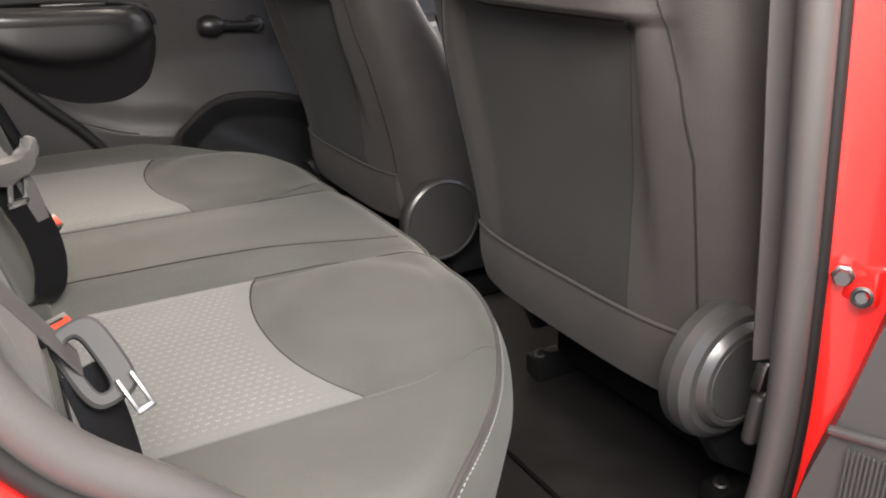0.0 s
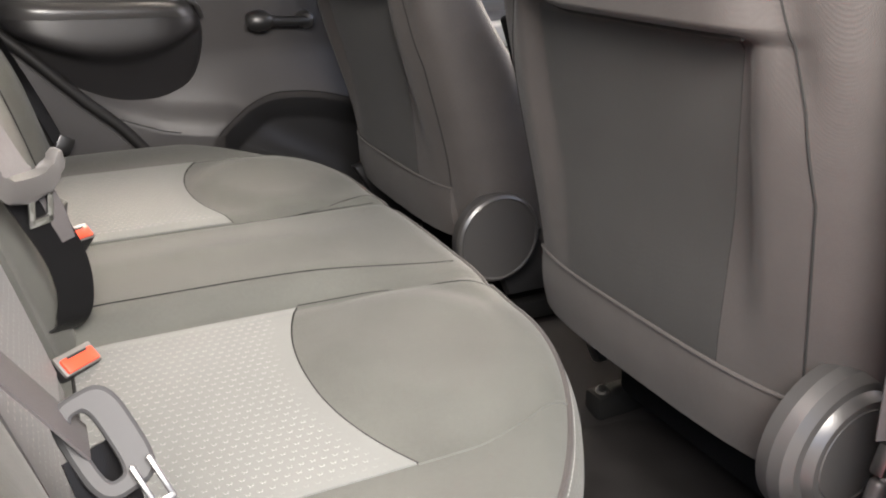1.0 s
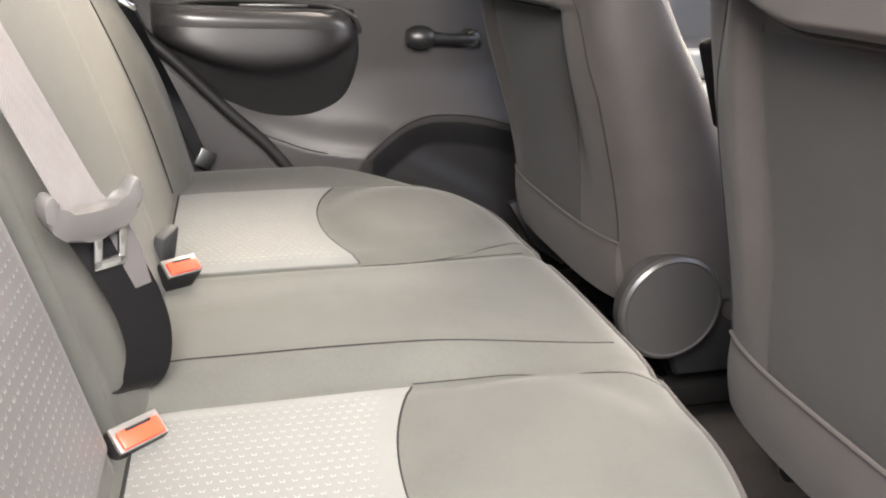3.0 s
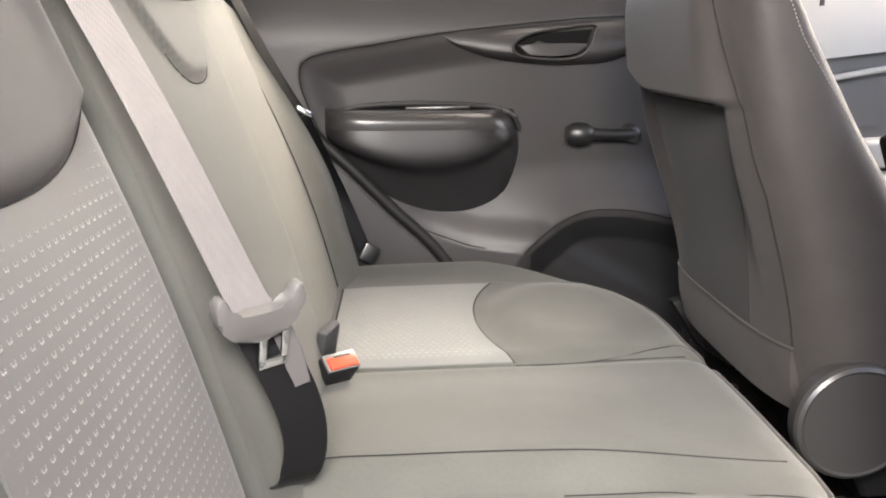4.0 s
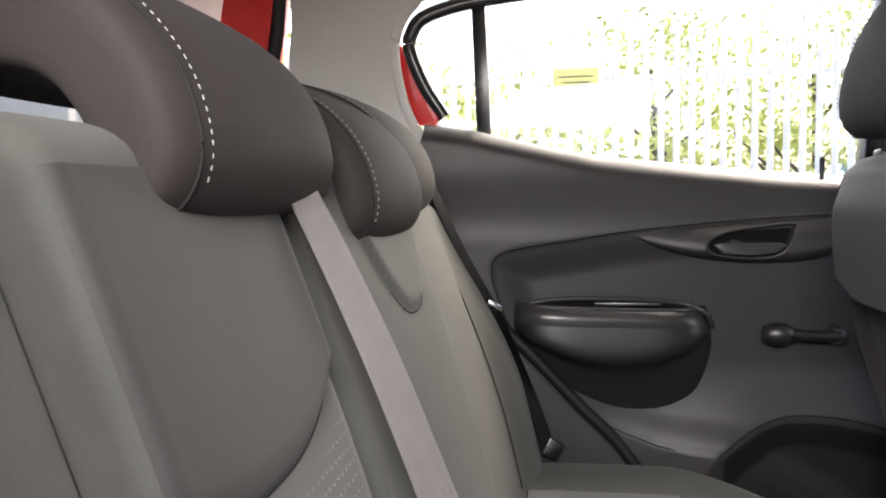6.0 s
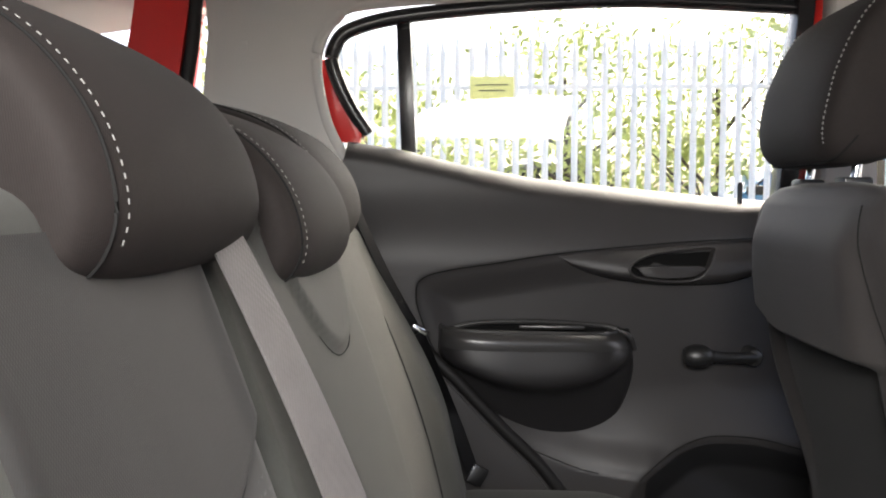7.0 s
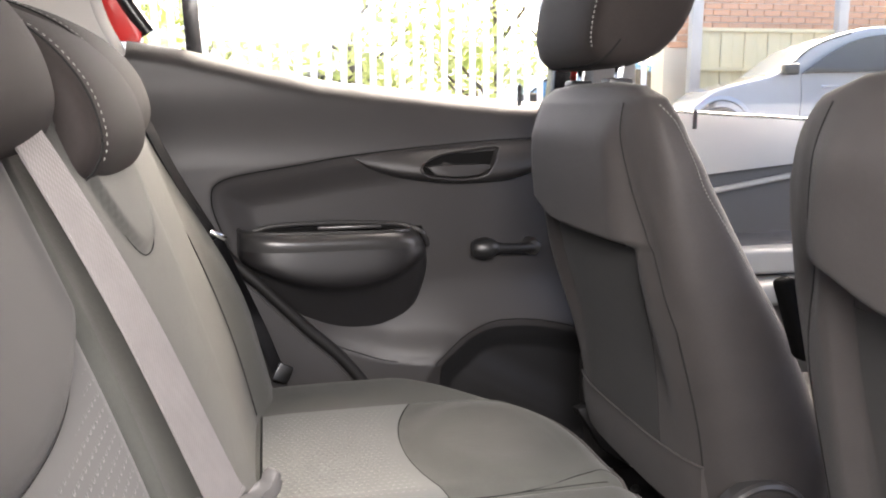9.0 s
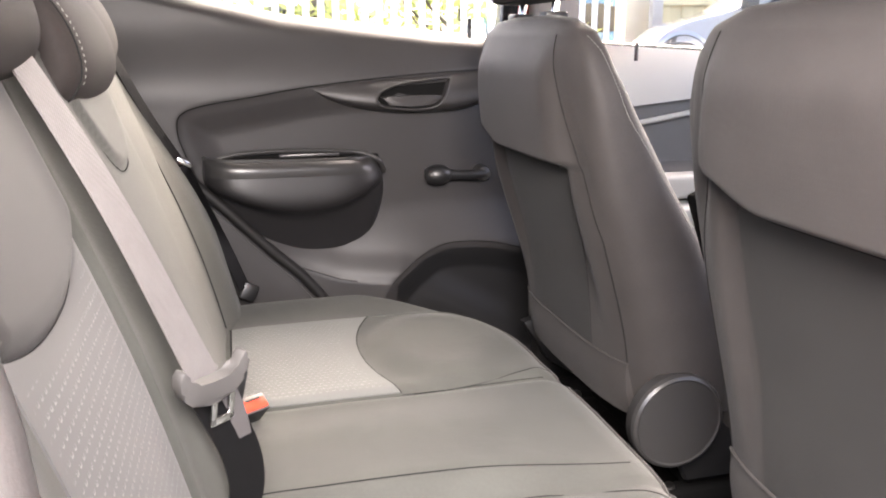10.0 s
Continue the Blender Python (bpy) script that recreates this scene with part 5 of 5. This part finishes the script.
for px in (4.58, 6.44):
    bm = bmesh.new()
    box(bm, (px, 7.83, 1.37 if px < 5 else 1.5), (0.13, 0.10, 1.85 if px < 5 else 2.1), 0.01)
    part("post", bm, TILE, boards, "pale concrete fence post")
for z in (1.42, 1.86):
    bm = bmesh.new()
    box(bm, (7.2, 7.87, z), (5.1, 0.05, 0.04), 0.004)
    part("rail", bm, BOARD, boards)

# parked cars
PROF = [(-1.06, 0.30), (-1.08, 0.48), (-0.97, 0.62), (-0.82, 0.745), (-0.66, 0.83), (-0.34, 0.91), (-0.05, 0.975), (0.14, 1.09), (0.42, 1.29), (0.80, 1.42), (1.2, 1.48), (1.9, 1.46), (2.6, 1.20), (2.75, 0.92), (2.78, 0.45), (2.6, 0.28)]


def parked_car(x0, y0, z0, paint, label):
    car = thing("parked_car", label, "car", (x0, y0, z0), "parked cars")
    prof = flat_path(PROF, 5)

    def side(s, z, x):
        half = 0.84 * (1 - 0.16 * sstep(0.95, 1.5, z)) * (1 - 0.10 * sstep(-0.5, -1.1, x))
        return half * math.sin(s * math.pi / 2)

    def at(k, s):
        x, z = prof[k]
        return (x0 + x, y0 + side(s, z, x), z0 + z - 0.03 * abs(s) ** 6)
    bm = bmesh.new()
    rows = grid(bm, at, list(range(len(prof))), span(-1, 1, 16))
    for s in (-1, 1):
        grid(bm, lambda k, t: (at(k, s)[0], at(k, s)[1], z0 + 0.27 + (at(k, s)[2] - z0 - 0.27) * (1 - t)), list(range(len(prof))), span(0, 1, 6))
    bm.faces.new(rows[0][::-1]), bm.faces.new(rows[-1])
    part("body", bm, paint, car, "painted body", 30)
    ny = y0 - 0.85
    for wx in (x0 - 0.63, x0 + 1.85):
        bm = bmesh.new()
        lathe(bm, [(0.0, -0.02), (0.30, -0.02), (0.345, -0.02), (0.352, 0.004), (0.365, 0.012), (0.375, 0.008), (0.38, -0.02)], (wx, ny + 0.012, z0 + 0.345), (0, -1, 0), 40)
        part("wheel_arch", bm, PLASTIC_DARK, car, "dark wheel arch")
        bm = bmesh.new()
        lathe(bm, [(0.16, 0.012), (0.20, 0.0), (0.22, 0.014), (0.30, 0.014), (0.315, 0.0), (0.315, -0.16), (0.16, -0.16)], (wx, ny + 0.005, z0 + 0.315), (0, -1, 0), 40)
        wheel = part("wheel", bm, TYRE, car, "black tyre")
        bm = bmesh.new()
        lathe(bm, [(0.0, 0.0), (0.05, 0.008), (0.17, 0.012), (0.205, 0.018), (0.208, 0.0)], (wx, ny + 0.002, z0 + 0.315), (0, -1, 0), 40)
        part("rim", bm, STEEL, wheel, "alloy rim")
        bm = bmesh.new()
        lathe(bm, [(0.355, -0.02), (0.40, -0.02), (0.405, 0.006), (0.39, 0.016), (0.36, 0.016), (0.355, -0.02)], (wx, ny + 0.012, z0 + 0.345), (0, -1, 0), 40)
        part("arch_lip", bm, paint, car)
    bm = bmesh.new()
    box(bm, (x0 + 0.12, ny - 0.08, z0 + 1.02), (0.17, 0.18, 0.12), 0.03, seg=3)
    part("mirror", bm, PLASTIC_DARK, car, "dark door mirror")
    bm = bmesh.new()
    slab(bm, flat_path([(x0 + 0.30, z0 + 0.98), (x0 + 0.78, z0 + 1.28), (x0 + 1.2, z0 + 1.38), (x0 + 1.8, z0 + 1.36), (x0 + 2.30, z0 + 1.10), (x0 + 1.3, z0 + 1.0), (x0 + 0.30, z0 + 0.98)], 4)[:-1], ny + 0.03, ny + 0.10, 0.002)
    part("side_window", bm, BLACK, car, "dark side glass")
    bm = bmesh.new()
    box(bm, (x0 + 0.62, ny + 0.0, z0 + 0.84), (0.20, 0.035, 0.032), 0.010, seg=3)
    part("handle", bm, paint, car)
    bm = bmesh.new()
    tube(bm, [Vector(at(k, -1)) + Vector((0, -0.006, 0.0)) for k in range(len(prof)) if 0.06 < prof[k][0] < 0.9], 0.012, 6)
    part("screen_pillar", bm, BLACK, car)
    for d in (0.28, 1.12):
        bm = bmesh.new()
        tube(bm, [(x0 + d, ny + 0.008, z0 + 0.35), (x0 + d + 0.02, ny + 0.004, z0 + 0.70), (x0 + d, ny + 0.02, z0 + 0.98)], 0.004, 6)
        part("door_gap", bm, BLACK, car)
    return car


silver_car = parked_car(4.65, 7.0, 0.42, SILVER, "silver hatchback parked by the board fence")
silver_car.location, silver_car.rotation_euler, silver_car.scale = (4.66, 6.74, 0.47), (0, 0, radians(-18)), (0.76, 0.85, 0.85)
parked_car(-0.6, 13.0, 0.10, PALE, "pale silver hatchback parked behind the palisade fence")
parked_car(3.0, 10.2, 0.10, BLUE, "blue car parked behind the palisade fence")

# sign on the fence
sign = thing("fence_sign", "yellow warning sign with unreadable black lettering on the fence", "sign", (-0.07, 7.975, 2.1))
bm = bmesh.new()
box(bm, (-0.07, 7.972, 2.19), (0.46, 0.006, 0.24), 0.002)
part("board", bm, YELLOW, sign)
for k, w in ((0.03, 0.34), (-0.03, 0.28)):
    bm = bmesh.new()
    box(bm, (-0.07, 7.9675, 2.19 + k), (w, 0.003, 0.010), 0.0)
    part("text_bar", bm, BLACK, sign)

# tiled eaves over the brick wall
bm = bmesh.new()
for k in range(36):
    box(bm, (4.7 + 0.225 * k, 8.45, 2.80), (0.215, 0.75, 0.03), 0.008, pose(0, 0, 0, 32, 0, 0))
part("roof", bm, TILE, wall, "pale tiled eaves")
bm = bmesh.new()
box(bm, (8.6, 8.22, 2.54), (8.4, 0.03, 0.14), 0.004)
part("fascia", bm, WHITE, wall, "white fascia board")

# shrubs and trees behind the fence
def foliage(name, x, y, z0, z1, r, n, seed, label):
    tr = thing(name, label, "tree", (x, y, 0.0), "trees behind the fence")
    rng = random.Random(seed)
    bm = bmesh.new()
    tube(bm, smooth_path([(x, y, 0), (x + 0.05, y, z0), (x - 0.05, y, z1 * 0.8)], 5), lambda k: 0.10 * (1 - 0.8 * k) + 0.01, 10)
    for _ in range(7):
        a, h = rng.uniform(0, math.tau), rng.uniform(z0 * 0.6, z1 * 0.7)
        tube(bm, [(x, y, h), (x + r * 0.4 * math.cos(a), y + r * 0.4 * math.sin(a), h + 0.4), (x + r * 0.8 * math.cos(a), y + r * 0.8 * math.sin(a), h + 0.9)], lambda k: 0.035 * (1 - 0.8 * k), 6)
    part("trunk", bm, BARK, tr)
    verts, faces = [], []
    clumps = [(rng.gauss(0, 0.45) * r, rng.gauss(0, 0.45) * r, rng.uniform(z0, z1)) for _ in range(60)]
    for _ in range(n):
        cx, cy, cz = rng.choice(clumps)
        p = Vector((x + cx + rng.gauss(0, 0.22), y + cy + rng.gauss(0, 0.22), max(0.1, cz + rng.gauss(0, 0.22))))
        d = Vector((rng.gauss(0, 1), rng.gauss(0, 1), rng.gauss(0, 1))).normalized()
        e = d.orthogonal().normalized()
        l, w = rng.uniform(0.05, 0.10), rng.uniform(0.025, 0.05)
        i = len(verts)
        verts += [p - d * l, p + e * w, p + d * l, p - e * w]
        faces.append((i, i + 1, i + 2, i + 3))
    me = bpy.data.meshes.new("crown")
    me.from_pydata(verts, [], faces)
    me.materials.append(LEAF)
    o = new("crown", me)
    o.parent = tr
    o.matrix_parent_inverse = Matrix.Translation(-tr.location)
    tagged(o, kind="stuff")


for i, (x, y, z0, z1, r) in enumerate(((-3.2, 10.5, 0.3, 3.0, 1.4), (-1.0, 10.2, 0.3, 2.4, 1.3), (1.0, 10.6, 0.8, 3.3, 1.3), (2.9, 10.0, 0.3, 3.1, 1.3), (4.4, 11.0, 0.3, 3.4, 1.2))):
    foliage("tree", x, y, z0, z1, r, 2300, 7 + i, "leafy green tree behind the palisade fence")
